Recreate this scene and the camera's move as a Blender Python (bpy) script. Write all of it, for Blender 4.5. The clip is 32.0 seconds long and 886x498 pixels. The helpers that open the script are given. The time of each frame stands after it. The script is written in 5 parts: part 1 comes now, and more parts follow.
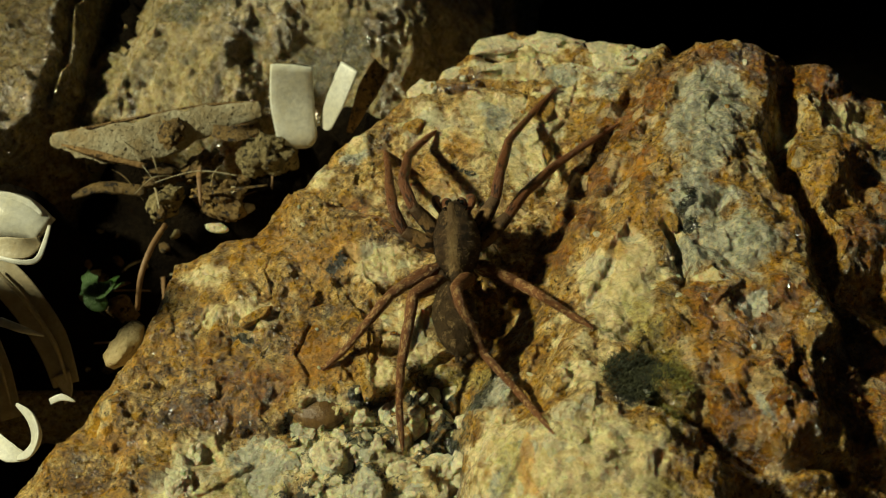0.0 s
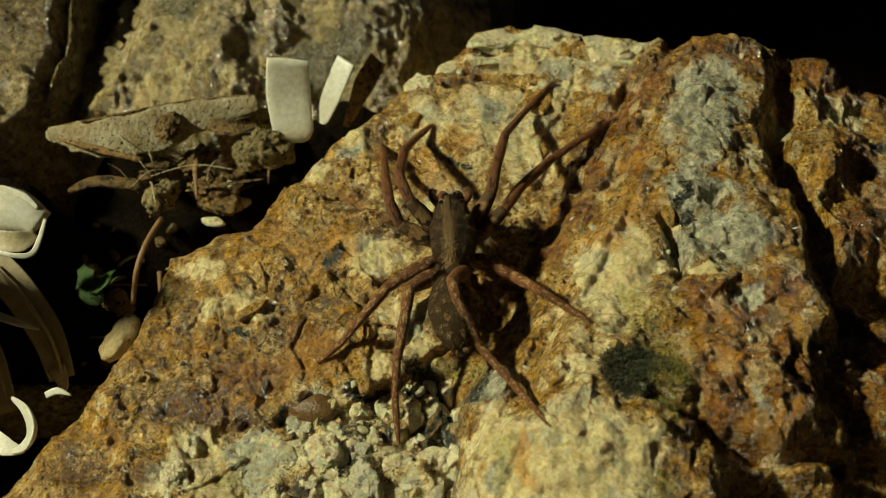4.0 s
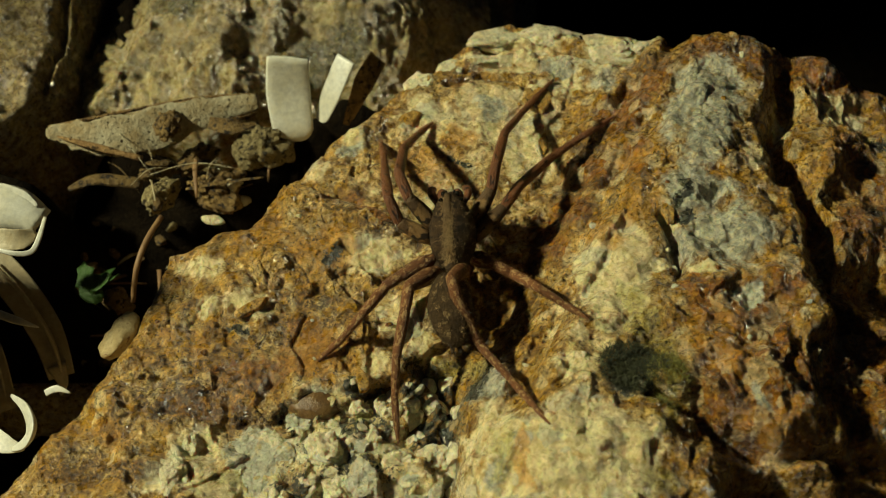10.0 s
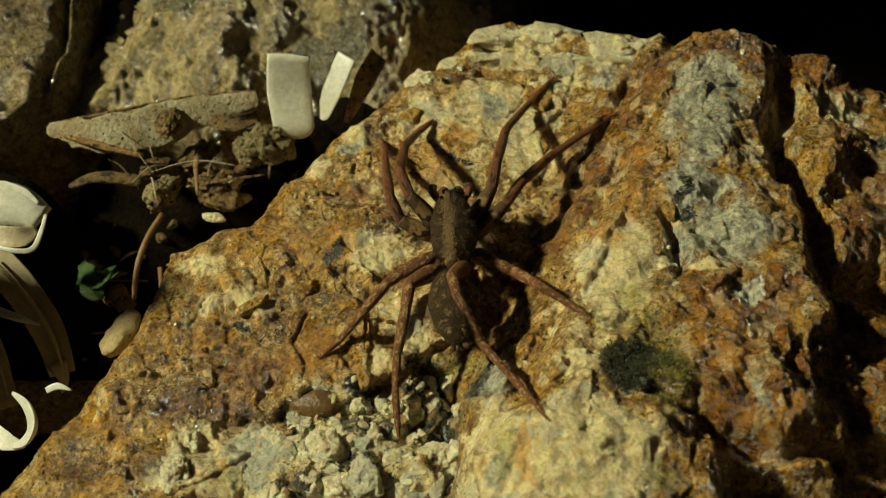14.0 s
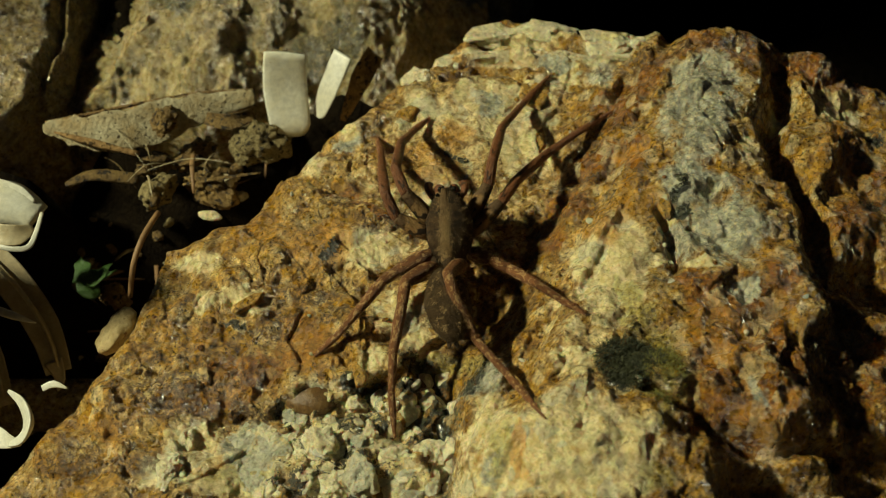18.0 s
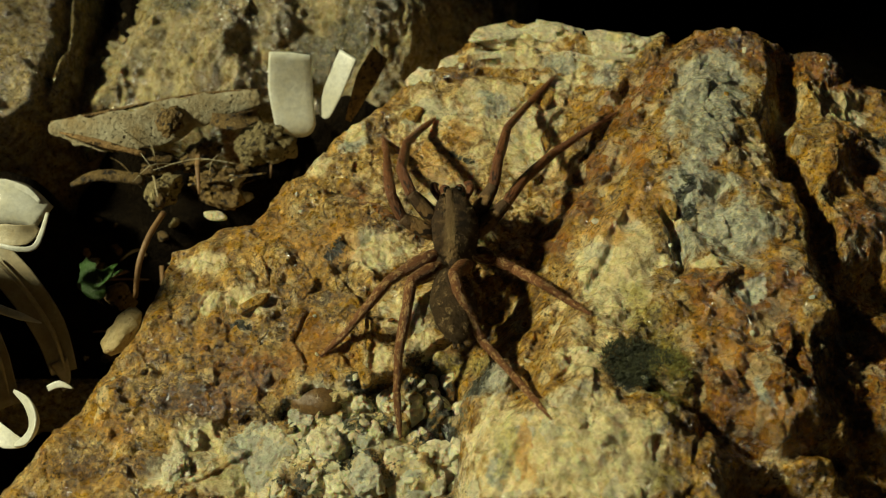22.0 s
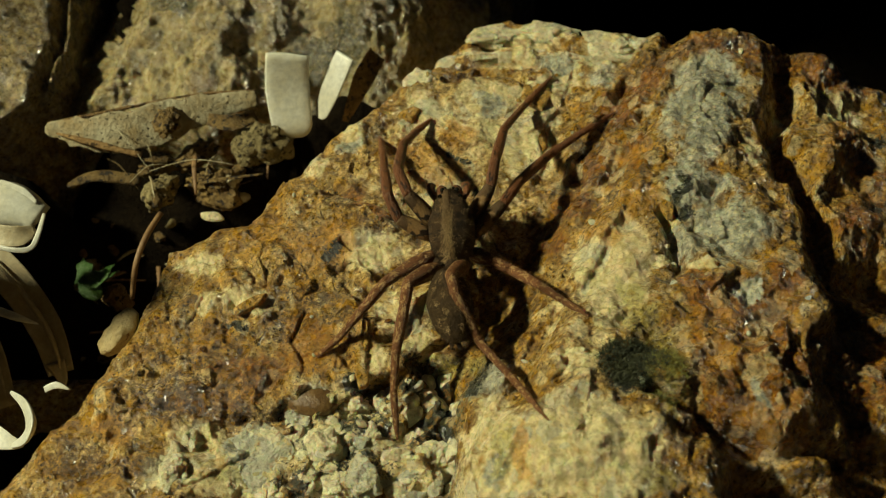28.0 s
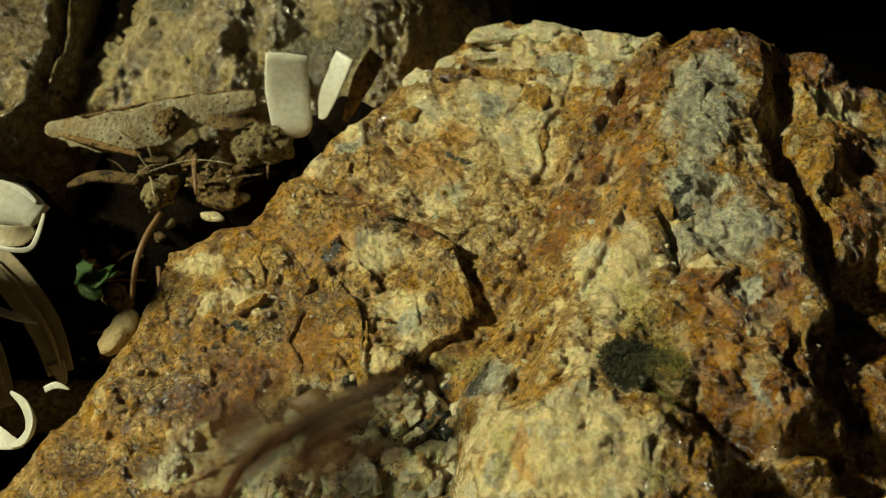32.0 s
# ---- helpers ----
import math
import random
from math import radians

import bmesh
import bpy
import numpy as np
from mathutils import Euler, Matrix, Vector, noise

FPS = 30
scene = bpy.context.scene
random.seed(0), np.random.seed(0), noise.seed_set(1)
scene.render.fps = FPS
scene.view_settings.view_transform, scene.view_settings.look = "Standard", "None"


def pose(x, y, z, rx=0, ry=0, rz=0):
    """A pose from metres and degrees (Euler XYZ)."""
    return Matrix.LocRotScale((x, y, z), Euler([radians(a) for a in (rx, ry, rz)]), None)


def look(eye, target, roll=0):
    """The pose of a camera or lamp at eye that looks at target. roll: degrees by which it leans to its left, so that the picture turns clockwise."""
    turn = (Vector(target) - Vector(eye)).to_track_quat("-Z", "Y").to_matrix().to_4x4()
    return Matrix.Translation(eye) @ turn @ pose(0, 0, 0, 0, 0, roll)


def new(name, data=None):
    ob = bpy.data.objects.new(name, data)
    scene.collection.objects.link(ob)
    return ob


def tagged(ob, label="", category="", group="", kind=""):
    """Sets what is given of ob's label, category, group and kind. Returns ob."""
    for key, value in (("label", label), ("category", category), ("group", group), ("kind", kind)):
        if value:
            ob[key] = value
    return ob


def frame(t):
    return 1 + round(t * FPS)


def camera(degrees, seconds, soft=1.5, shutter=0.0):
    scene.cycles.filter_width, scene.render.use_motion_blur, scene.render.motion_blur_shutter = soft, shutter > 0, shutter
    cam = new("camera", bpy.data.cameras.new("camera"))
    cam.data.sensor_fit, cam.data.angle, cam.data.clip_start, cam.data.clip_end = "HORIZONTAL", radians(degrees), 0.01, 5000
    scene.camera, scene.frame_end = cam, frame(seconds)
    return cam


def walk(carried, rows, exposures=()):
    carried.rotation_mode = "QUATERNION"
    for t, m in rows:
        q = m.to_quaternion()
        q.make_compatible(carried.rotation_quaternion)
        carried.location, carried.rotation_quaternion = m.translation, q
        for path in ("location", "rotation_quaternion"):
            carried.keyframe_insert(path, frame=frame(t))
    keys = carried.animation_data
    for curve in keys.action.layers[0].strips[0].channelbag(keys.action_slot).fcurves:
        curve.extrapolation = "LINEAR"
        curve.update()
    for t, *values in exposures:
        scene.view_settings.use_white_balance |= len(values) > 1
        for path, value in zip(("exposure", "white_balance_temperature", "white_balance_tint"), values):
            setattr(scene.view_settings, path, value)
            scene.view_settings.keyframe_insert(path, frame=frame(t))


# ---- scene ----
cam = camera(40, 32.0, soft=1.0, shutter=0.9)
PATH = [
    (0, look((-0.00023, -0.05073, 0.10361), (-0.00036, 0.00066, 0.03059), -0.156)),
    (0.5, look((-0.00030, -0.05073, 0.10361), (-0.00030, 0.00061, 0.03055), -0.022)),
    (1, look((-0.00022, -0.05075, 0.10359), (-0.00020, 0.00062, 0.03055), -0.024)),
    (1.5, look((-0.00025, -0.05075, 0.10361), (-0.00039, 0.00066, 0.03059), -0.148)),
    (2, look((-0.00026, -0.05070, 0.10362), (-0.00036, 0.00069, 0.03059), -0.155)),
    (2.5, look((-0.00031, -0.05078, 0.10355), (-0.00027, 0.00065, 0.03054), -0.018)),
    (3, look((-0.00040, -0.05073, 0.10360), (-0.00038, 0.00067, 0.03057), 0.006)),
    (3.5, look((-0.00023, -0.05083, 0.10346), (-0.00016, 0.00055, 0.03042), 0.041)),
    (5.5, look((-0.00003, -0.05121, 0.10311), (-0.00025, -0.00013, 0.02986), -0.152)),
    (6, look((-0.00011, -0.05117, 0.10308), (-0.00021, 0.00010, 0.02996), -0.007)),
    (6.5, look((-0.00008, -0.05126, 0.10304), (-0.00016, -0.00000, 0.02992), -0.005)),
    (7, look((-0.00001, -0.05119, 0.10317), (0.00000, 0.00011, 0.03007), 0.019)),
    (7.5, look((-0.00003, -0.05118, 0.10317), (-0.00012, 0.00016, 0.03011), -0.066)),
    (8, look((0.00008, -0.05119, 0.10316), (0.00013, 0.00007, 0.03003), 0.047)),
    (8.5, look((0.00006, -0.05118, 0.10316), (-0.00006, 0.00012, 0.03006), -0.093)),
    (9, look((-0.00002, -0.05118, 0.10317), (-0.00006, 0.00016, 0.03011), -0.025)),
    (9.5, look((-0.00004, -0.05117, 0.10318), (-0.00018, 0.00021, 0.03015), -0.117)),
    (10, look((-0.00001, -0.05117, 0.10317), (-0.00006, 0.00022, 0.03014), -0.028)),
    (10.5, look((-0.00002, -0.05125, 0.10311), (-0.00006, 0.00012, 0.03006), -0.010)),
    (11, look((-0.00009, -0.05116, 0.10310), (-0.00017, 0.00015, 0.03001), -0.023)),
    (11.5, look((-0.00002, -0.05116, 0.10305), (-0.00016, 0.00023, 0.03002), -0.081)),
    (12, look((0.00007, -0.05118, 0.10316), (0.00006, 0.00012, 0.03006), -0.001)),
    (12.5, look((0.00014, -0.05119, 0.10314), (0.00024, 0.00016, 0.03008), 0.041)),
    (13, look((0.00001, -0.05119, 0.10317), (0.00012, 0.00011, 0.03008), 0.113)),
    (13.5, look((-0.00005, -0.05124, 0.10310), (-0.00012, 0.00006, 0.03000), -0.047)),
    (14, look((-0.00003, -0.05119, 0.10317), (-0.00012, 0.00006, 0.03004), -0.068)),
    (14.5, look((-0.00001, -0.05120, 0.10317), (0.00006, 0.00000, 0.03001), 0.074)),
    (16.5, look((0.00003, -0.05128, 0.10301), (-0.00004, -0.00003, 0.02988), -0.046)),
    (17, look((0.00001, -0.05128, 0.10307), (-0.00007, -0.00003, 0.02994), -0.046)),
    (17.5, look((-0.00001, -0.05127, 0.10311), (-0.00006, -0.00003, 0.02997), -0.043)),
    (18, look((0.00014, -0.05127, 0.10312), (0.00017, -0.00007, 0.02995), 0.025)),
    (18.5, look((0.00004, -0.05129, 0.10305), (0.00005, -0.00001, 0.02994), 0.019)),
    (19, look((0.00001, -0.05134, 0.10301), (0.00005, -0.00014, 0.02985), 0.074)),
    (19.5, look((0.00004, -0.05127, 0.10302), (-0.00004, -0.00015, 0.02980), -0.042)),
    (20, look((-0.00004, -0.05131, 0.10302), (-0.00029, -0.00010, 0.02987), -0.163)),
    (20.5, look((0.00006, -0.05130, 0.10299), (-0.00008, -0.00008, 0.02984), -0.083)),
    (21, look((0.00002, -0.05127, 0.10301), (-0.00025, -0.00005, 0.02986), -0.200)),
    (21.5, look((-0.00008, -0.05126, 0.10300), (-0.00026, -0.00004, 0.02985), -0.102)),
    (22, look((0.00001, -0.05127, 0.10306), (-0.00023, -0.00002, 0.02993), -0.182)),
    (22.5, look((-0.00013, -0.05118, 0.10317), (-0.00043, 0.00016, 0.03011), -0.239)),
    (23, look((-0.00000, -0.05128, 0.10312), (-0.00018, 0.00010, 0.03009), -0.147)),
    (23.5, look((0.00008, -0.05128, 0.10324), (0.00003, -0.00003, 0.03012), -0.079)),
    (24, look((0.00007, -0.05135, 0.10306), (0.00012, -0.00006, 0.02996), 0.029)),
    (24.5, look((0.00001, -0.05130, 0.10310), (0.00006, -0.00004, 0.02998), 0.041)),
    (25, look((0.00007, -0.05127, 0.10303), (-0.00015, 0.00006, 0.02995), -0.174)),
    (25.5, look((-0.00000, -0.05128, 0.10310), (0.00000, 0.00002, 0.03000), 0.012)),
    (27.5, look((-0.00000, -0.05123, 0.10312), (-0.00012, 0.00008, 0.03003), -0.120)),
    (28, look((0.00000, -0.05122, 0.10315), (0.00000, 0.00000, 0.03000), 0.000)),
    (28.5, look((0.00007, -0.05119, 0.10315), (0.00000, 0.00001, 0.02999), -0.043)),
    (29, look((-0.00010, -0.05124, 0.10317), (-0.00005, 0.00005, 0.03007), 0.024)),
    (29.5, look((0.00013, -0.05124, 0.10312), (-0.00006, 0.00004, 0.03002), -0.218)),
    (30, look((0.00000, -0.05128, 0.10311), (-0.00006, -0.00003, 0.02998), -0.063)),
    (30.5, look((0.00002, -0.05126, 0.10311), (-0.00006, -0.00001, 0.02998), -0.101)),
    (31, look((0.00011, -0.05126, 0.10304), (-0.00005, -0.00002, 0.02990), -0.146)),
    (31.5, look((-0.00002, -0.05126, 0.10305), (-0.00017, 0.00001, 0.02994), -0.138)),
    (31.9, look((0.00000, -0.05122, 0.10315), (0.00000, 0.00000, 0.03000), 0.000)),
    (32, look((0.00004, -0.05127, 0.10308), (-0.00000, 0.00000, 0.02997), -0.065)),
]
walk(cam, PATH)
cam.data.dof.use_dof, cam.data.dof.focus_distance, cam.data.dof.aperture_fstop = True, 0.0860, 64.0

# ---- light: night, one hand torch held to the side of the stones ----
MM = 0.001
LIFT = 30.0     # the boulder's sitting face lies 30 mm over the soil

world = bpy.data.worlds.new("night")
world.use_nodes = True
scene.world = world
back = world.node_tree.nodes["Background"]
back.inputs["Color"].default_value = (0.10, 0.12, 0.16, 1)
back.inputs["Strength"].default_value = 0.03

torch = new("torch_light", bpy.data.lights.new("torch_light", "SPOT"))
torch.data.energy = 4.25
torch.data.color = (1.0, 0.965, 0.615)
torch.data.spot_size = radians(21)
torch.data.spot_blend = 0.5
torch.data.shadow_soft_size = 0.009
torch.matrix_world = look((-0.225, 0.012, LIFT * MM + 0.178), (-0.008, -0.008, LIFT * MM))


# ---- materials ----
def material(name):
    m = bpy.data.materials.new(name)
    m.use_nodes = True
    nt = m.node_tree
    return m, nt, nt.nodes["Principled BSDF"]


def node(nt, kind, **inputs):
    n = nt.nodes.new(kind)
    for key, value in inputs.items():
        key = key.replace("_", " ")
        if isinstance(value, bpy.types.NodeSocket):
            nt.links.new(value, n.inputs[key])
        else:
            n.inputs[key].default_value = value
    return n


def maths(nt, op, a, b=0.0, c=None):
    n = nt.nodes.new("ShaderNodeMath")
    n.operation = op
    for i, v in enumerate((a, b, c)):
        if v is None:
            continue
        if isinstance(v, bpy.types.NodeSocket):
            nt.links.new(v, n.inputs[i])
        else:
            n.inputs[i].default_value = v
    return n.outputs[0]


def blend(nt, fac, a, b, mode="MIX"):
    n = nt.nodes.new("ShaderNodeMix")
    n.data_type = "RGBA"
    n.blend_type = mode
    for i, v in ((0, fac), (6, a), (7, b)):
        if isinstance(v, bpy.types.NodeSocket):
            nt.links.new(v, n.inputs[i])
        elif i == 0:
            n.inputs[0].default_value = v
        else:
            n.inputs[i].default_value = (*v, 1)
    return n.outputs[2]


def ramp(nt, value, lo, hi, a=0.0, b=1.0):
    n = node(nt, "ShaderNodeMapRange", Value=value, From_Min=lo, From_Max=hi, To_Min=a, To_Max=b)
    n.interpolation_type = "SMOOTHSTEP"
    return n.outputs[0]


def mm_space(nt):
    """Object coordinates in millimetres."""
    co = nt.nodes.new("ShaderNodeTexCoord").outputs["Object"]
    s = nt.nodes.new("ShaderNodeVectorMath")
    s.operation = "SCALE"
    nt.links.new(co, s.inputs[0])
    s.inputs["Scale"].default_value = 1000.0
    return s.outputs[0]


def noise_tex(nt, vec, scale, detail=4.0, rough=0.6, distort=0.0):
    return node(nt, "ShaderNodeTexNoise", Vector=vec, Scale=scale, Detail=detail, Roughness=rough, Distortion=distort).outputs[0]


def grains(nt, vec, scale):
    n = node(nt, "ShaderNodeTexVoronoi", Vector=vec, Scale=scale)
    sep = node(nt, "ShaderNodeSeparateColor", Color=n.outputs["Color"])
    return n.outputs["Distance"], sep.outputs[0], sep.outputs[1]


def bump(nt, bsdf, height, distance, strength=1.0):
    b = node(nt, "ShaderNodeBump", Height=height, Distance=distance, Strength=strength)
    nt.links.new(b.outputs[0], bsdf.inputs["Normal"])


def rock_material(name, ochre, ochre_dark, rust, pale, grey, dark, gloss=0.0, cracks=0.85, masked=True, clean=0.0):
    """Weathered granite: the masks of the mesh say which mineral lies where, the grains break up their borders."""
    m, nt, bsdf = material(name)
    v = mm_space(nt)

    def mul(x, y):
        return maths(nt, "MULTIPLY", x, y)

    def add(x, y):
        return maths(nt, "ADD", x, y)

    warp = node(nt, "ShaderNodeTexNoise", Vector=v, Scale=0.9, Detail=4.0).outputs["Color"]
    vw = blend(nt, 0.7, v, warp, "ADD")
    d1, r1, g1 = grains(nt, vw, 0.75)
    d2, r2, g2 = grains(nt, vw, 2.4)
    d3, r3, g3 = grains(nt, v, 7.0)
    big = noise_tex(nt, v, 0.16, 4.0, 0.6, 0.4)
    soft = noise_tex(nt, v, 0.42, 6.0, 0.65, 0.9)
    mid = noise_tex(nt, v, 1.3, 6.0, 0.68, 0.7)
    grit = noise_tex(nt, v, 3.4, 6.0, 0.75, 0.3)
    fine = noise_tex(nt, v, 7.0, 4.0, 0.7)
    specks = noise_tex(nt, v, 4.4, 2.0, 0.5, 0.6)
    mask = nt.nodes.new("ShaderNodeAttribute")
    mask.attribute_name = "mineral"
    sep = node(nt, "ShaderNodeSeparateColor", Color=mask.outputs["Color"])
    stain = nt.nodes.new("ShaderNodeAttribute")
    stain.attribute_name = "stain"
    tint = node(nt, "ShaderNodeSeparateColor", Color=stain.outputs["Color"])
    jitter = add(mul(maths(nt, "SUBTRACT", r1, 0.5), 0.16), add(mul(maths(nt, "SUBTRACT", r2, 0.5), 0.14), mul(maths(nt, "SUBTRACT", mid, 0.5), 0.9)))

    def zone(socket, lo=0.28, hi=0.70):
        return ramp(nt, add(socket, jitter), lo, hi)

    # iron-stained ground mass, cloudy from gold to brown, with paler crystals
    col = blend(nt, ramp(nt, mid, 0.36, 0.60), ochre_dark, ochre)
    col = blend(nt, mul(ramp(nt, soft, 0.46, 0.62), 0.80), col, blend(nt, ramp(nt, grit, 0.36, 0.60), ochre, [pale[0], pale[1] * 0.87, pale[2] * 0.62]))
    col = blend(nt, mul(ramp(nt, soft, 0.44, 0.32), 0.60), col, blend(nt, ramp(nt, grit, 0.38, 0.62), [c * 0.6 for c in rust], ochre_dark))
    col = blend(nt, mul(ramp(nt, r1, 0.80, 0.86), mul(ramp(nt, d1, 0.62, 0.40), 0.55)), col, pale)
    # feldspar
    pale2 = blend(nt, ramp(nt, mid, 0.34, 0.56), [pale[0] * 0.78, pale[1] * 0.72, pale[2] * 0.55], pale)
    pale2 = blend(nt, mul(ramp(nt, g1, 0.74, 0.84), 0.55), pale2, grey)
    pale2 = blend(nt, mul(ramp(nt, soft, 0.55, 0.70), 0.75), pale2, ochre)
    pale2 = blend(nt, mul(ramp(nt, grit, 0.42, 0.34), 0.45), pale2, ochre_dark)
    col = blend(nt, zone(sep.outputs[1]), col, pale2)
    rust2 = blend(nt, ramp(nt, mid, 0.34, 0.62), [c * 0.40 for c in rust], rust)
    rust2 = blend(nt, mul(ramp(nt, grit, 0.50, 0.62), 0.6), rust2, ochre)
    rust2 = blend(nt, mul(ramp(nt, r1, 0.78, 0.90), 0.45), rust2, pale)
    col = blend(nt, zone(sep.outputs[0]), col, rust2)
    # quartz
    grey2 = blend(nt, ramp(nt, mid, 0.36, 0.62), [c * 0.48 for c in grey], grey)
    grey2 = blend(nt, mul(ramp(nt, grit, 0.48, 0.66), 0.7), grey2, pale)
    grey2 = blend(nt, mul(ramp(nt, soft, 0.56, 0.68), 0.5), grey2, ochre)
    col = blend(nt, zone(sep.outputs[2]), col, grey2)
    # feldspar and quartz break in cleaner faces than the stained ground mass
    even = clean
    if masked:
        even = maths(nt, "MINIMUM", add(add(mul(zone(sep.outputs[1]), 0.70), mul(zone(sep.outputs[2]), 0.55)), mul(zone(sep.outputs[0]), 0.30)), 0.75)
    wild = maths(nt, "SUBTRACT", 1.0, even)
    wet = 0.0
    if masked:
        col = blend(nt, mul(zone(tint.outputs[0]), 0.62), col, (0.66, 0.32, 0.030))
        col = blend(nt, mul(zone(tint.outputs[1]), 0.60), col, blend(nt, ramp(nt, grit, 0.36, 0.60), (0.16, 0.15, 0.03), (0.50, 0.45, 0.11)))
        crust = mul(zone(tint.outputs[2]), ramp(nt, grit, 0.62, 0.44))
        col = blend(nt, mul(crust, 0.80), col, blend(nt, ramp(nt, fine, 0.38, 0.62), (0.07, 0.036, 0.010), (0.24, 0.125, 0.030)))
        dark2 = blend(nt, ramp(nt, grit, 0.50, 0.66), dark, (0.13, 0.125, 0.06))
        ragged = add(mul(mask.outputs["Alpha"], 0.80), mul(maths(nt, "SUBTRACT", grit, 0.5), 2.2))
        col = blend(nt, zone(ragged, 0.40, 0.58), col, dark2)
        wet = stain.outputs["Alpha"]
    # grain to grain tone, dirt in pits, big clouds
    tone = add(add(mul(r2, 0.16), mul(r1, 0.14)), mul(r3, 0.10))
    tone = add(tone, ramp(nt, big, 0.3, 0.7, 0.66, 0.86))
    tone = mul(tone, ramp(nt, mid, 0.32, 0.68, 0.62, 1.22))
    tone = mul(tone, ramp(nt, grit, 0.30, 0.66, 0.68, 1.18))
    tone = mul(tone, ramp(nt, specks, 0.32, 0.40, 0.22, 1.0))
    tone = mul(tone, ramp(nt, fine, 0.32, 0.48, 0.50, 1.0))
    tone = add(mul(tone, wild), mul(even, 1.04))
    tc = node(nt, "ShaderNodeCombineColor", Red=tone, Green=tone, Blue=tone).outputs[0]
    col = blend(nt, 1.0, col, tc, "MULTIPLY")
    rough = ramp(nt, g2, 0.0, 0.8, 0.20 - gloss, 0.56)
    rough = add(rough, mul(wet, -0.20))
    nt.links.new(rough, bsdf.inputs["Roughness"])
    bsdf.inputs["Specular IOR Level"].default_value = 0.8
    nt.links.new(add(mul(even, 0.45), 0.15), bsdf.inputs["Subsurface Weight"])
    bsdf.inputs["Subsurface Radius"].default_value = (1.0, 0.55, 0.22)
    bsdf.inputs["Subsurface Scale"].default_value = 0.0004
    # cracks here and there: long ones, and short ones round the chips
    crack = None
    for scale, width, cloud, lo, hi in ((0.24, 0.032, soft, 0.55, 0.62), (0.50, 0.030, mid, 0.60, 0.70)):
        edge = nt.nodes.new("ShaderNodeTexVoronoi")
        edge.feature = "DISTANCE_TO_EDGE"
        nt.links.new(blend(nt, 1.0, v, node(nt, "ShaderNodeTexNoise", Vector=v, Scale=0.9, Detail=6.0).outputs["Color"], "ADD"), edge.inputs["Vector"])
        edge.inputs["Scale"].default_value = scale
        one = mul(ramp(nt, edge.outputs["Distance"], width, 0.0), ramp(nt, cloud, lo, hi))
        crack = one if crack is None else maths(nt, "MAXIMUM", crack, one)
    crack = mul(crack, maths(nt, "SUBTRACT", 1.0, maths(nt, "MAXIMUM", sep.outputs[2], mul(sep.outputs[1], 0.6))))
    col = blend(nt, mul(crack, cracks), col, (0.040, 0.021, 0.007))
    nt.links.new(col, bsdf.inputs["Base Color"])
    h = add(mul(d2, 0.4), mul(r2, 0.25))
    h = add(h, mul(crack, -1.6 * cracks))
    h = add(h, mul(fine, 0.55))
    h = add(h, mul(grit, 1.1))
    h = add(h, mul(r3, 0.25))
    h = add(h, mul(mid, 1.5))
    h = add(h, ramp(nt, specks, 0.30, 0.40, -1.2, 0.0))
    # every grain breaks along a face of its own
    tilt = nt.nodes.new("ShaderNodeNewGeometry").outputs["Normal"]
    for scale, k, vec in ((2.4, 0.85, vw), (7.0, 0.55, v), (1.1, 0.62, vw)):
        c = node(nt, "ShaderNodeTexVoronoi", Vector=vec, Scale=scale).outputs["Color"]
        for op, other in (("SUBTRACT", None), ("SCALE", mul(add(mul(wild, 0.75), 0.25), k)), ("ADD", tilt)):
            t = nt.nodes.new("ShaderNodeVectorMath")
            t.operation = op
            nt.links.new(c, t.inputs[0])
            if op == "SUBTRACT":
                t.inputs[1].default_value = (0.5, 0.5, 0.5)
            elif op == "SCALE":
                nt.links.new(other, t.inputs["Scale"])
            else:
                nt.links.new(other, t.inputs[1])
            c = t.outputs[0]
        tilt = c
    unit = nt.nodes.new("ShaderNodeVectorMath")
    unit.operation = "NORMALIZE"
    nt.links.new(tilt, unit.inputs[0])
    b = node(nt, "ShaderNodeBump", Height=h, Distance=0.00022, Normal=unit.outputs[0])
    nt.links.new(b.outputs[0], bsdf.inputs["Normal"])
    # the mica and the broken crystals shine, each from a face of its own
    spark = None
    for scale, k in ((2.9, 1.0), (7.0, 0.35)):
        c = node(nt, "ShaderNodeTexVoronoi", Vector=v, Scale=scale).outputs["Color"]
        t = nt.nodes.new("ShaderNodeVectorMath")
        t.operation = "MULTIPLY_ADD"
        nt.links.new(c, t.inputs[0])
        t.inputs[1].default_value = (k, k, k)
        nt.links.new(spark or b.outputs[0], t.inputs[2])
        spark = t.outputs[0]
    t = nt.nodes.new("ShaderNodeVectorMath")
    t.operation = "SUBTRACT"
    nt.links.new(spark, t.inputs[0])
    t.inputs[1].default_value = (0.675, 0.675, 0.675)
    unit = nt.nodes.new("ShaderNodeVectorMath")
    unit.operation = "NORMALIZE"
    nt.links.new(t.outputs[0], unit.inputs[0])
    nt.links.new(unit.outputs[0], bsdf.inputs["Coat Normal"])
    bsdf.inputs["Coat Roughness"].default_value = 0.18
    bsdf.inputs["Coat IOR"].default_value = 1.8
    nt.links.new(ramp(nt, add(add(soft, mul(r2, 0.3)), mul(wet, 0.12)), 0.52, 0.68, 0.0, 1.0), bsdf.inputs["Coat Weight"])
    return m


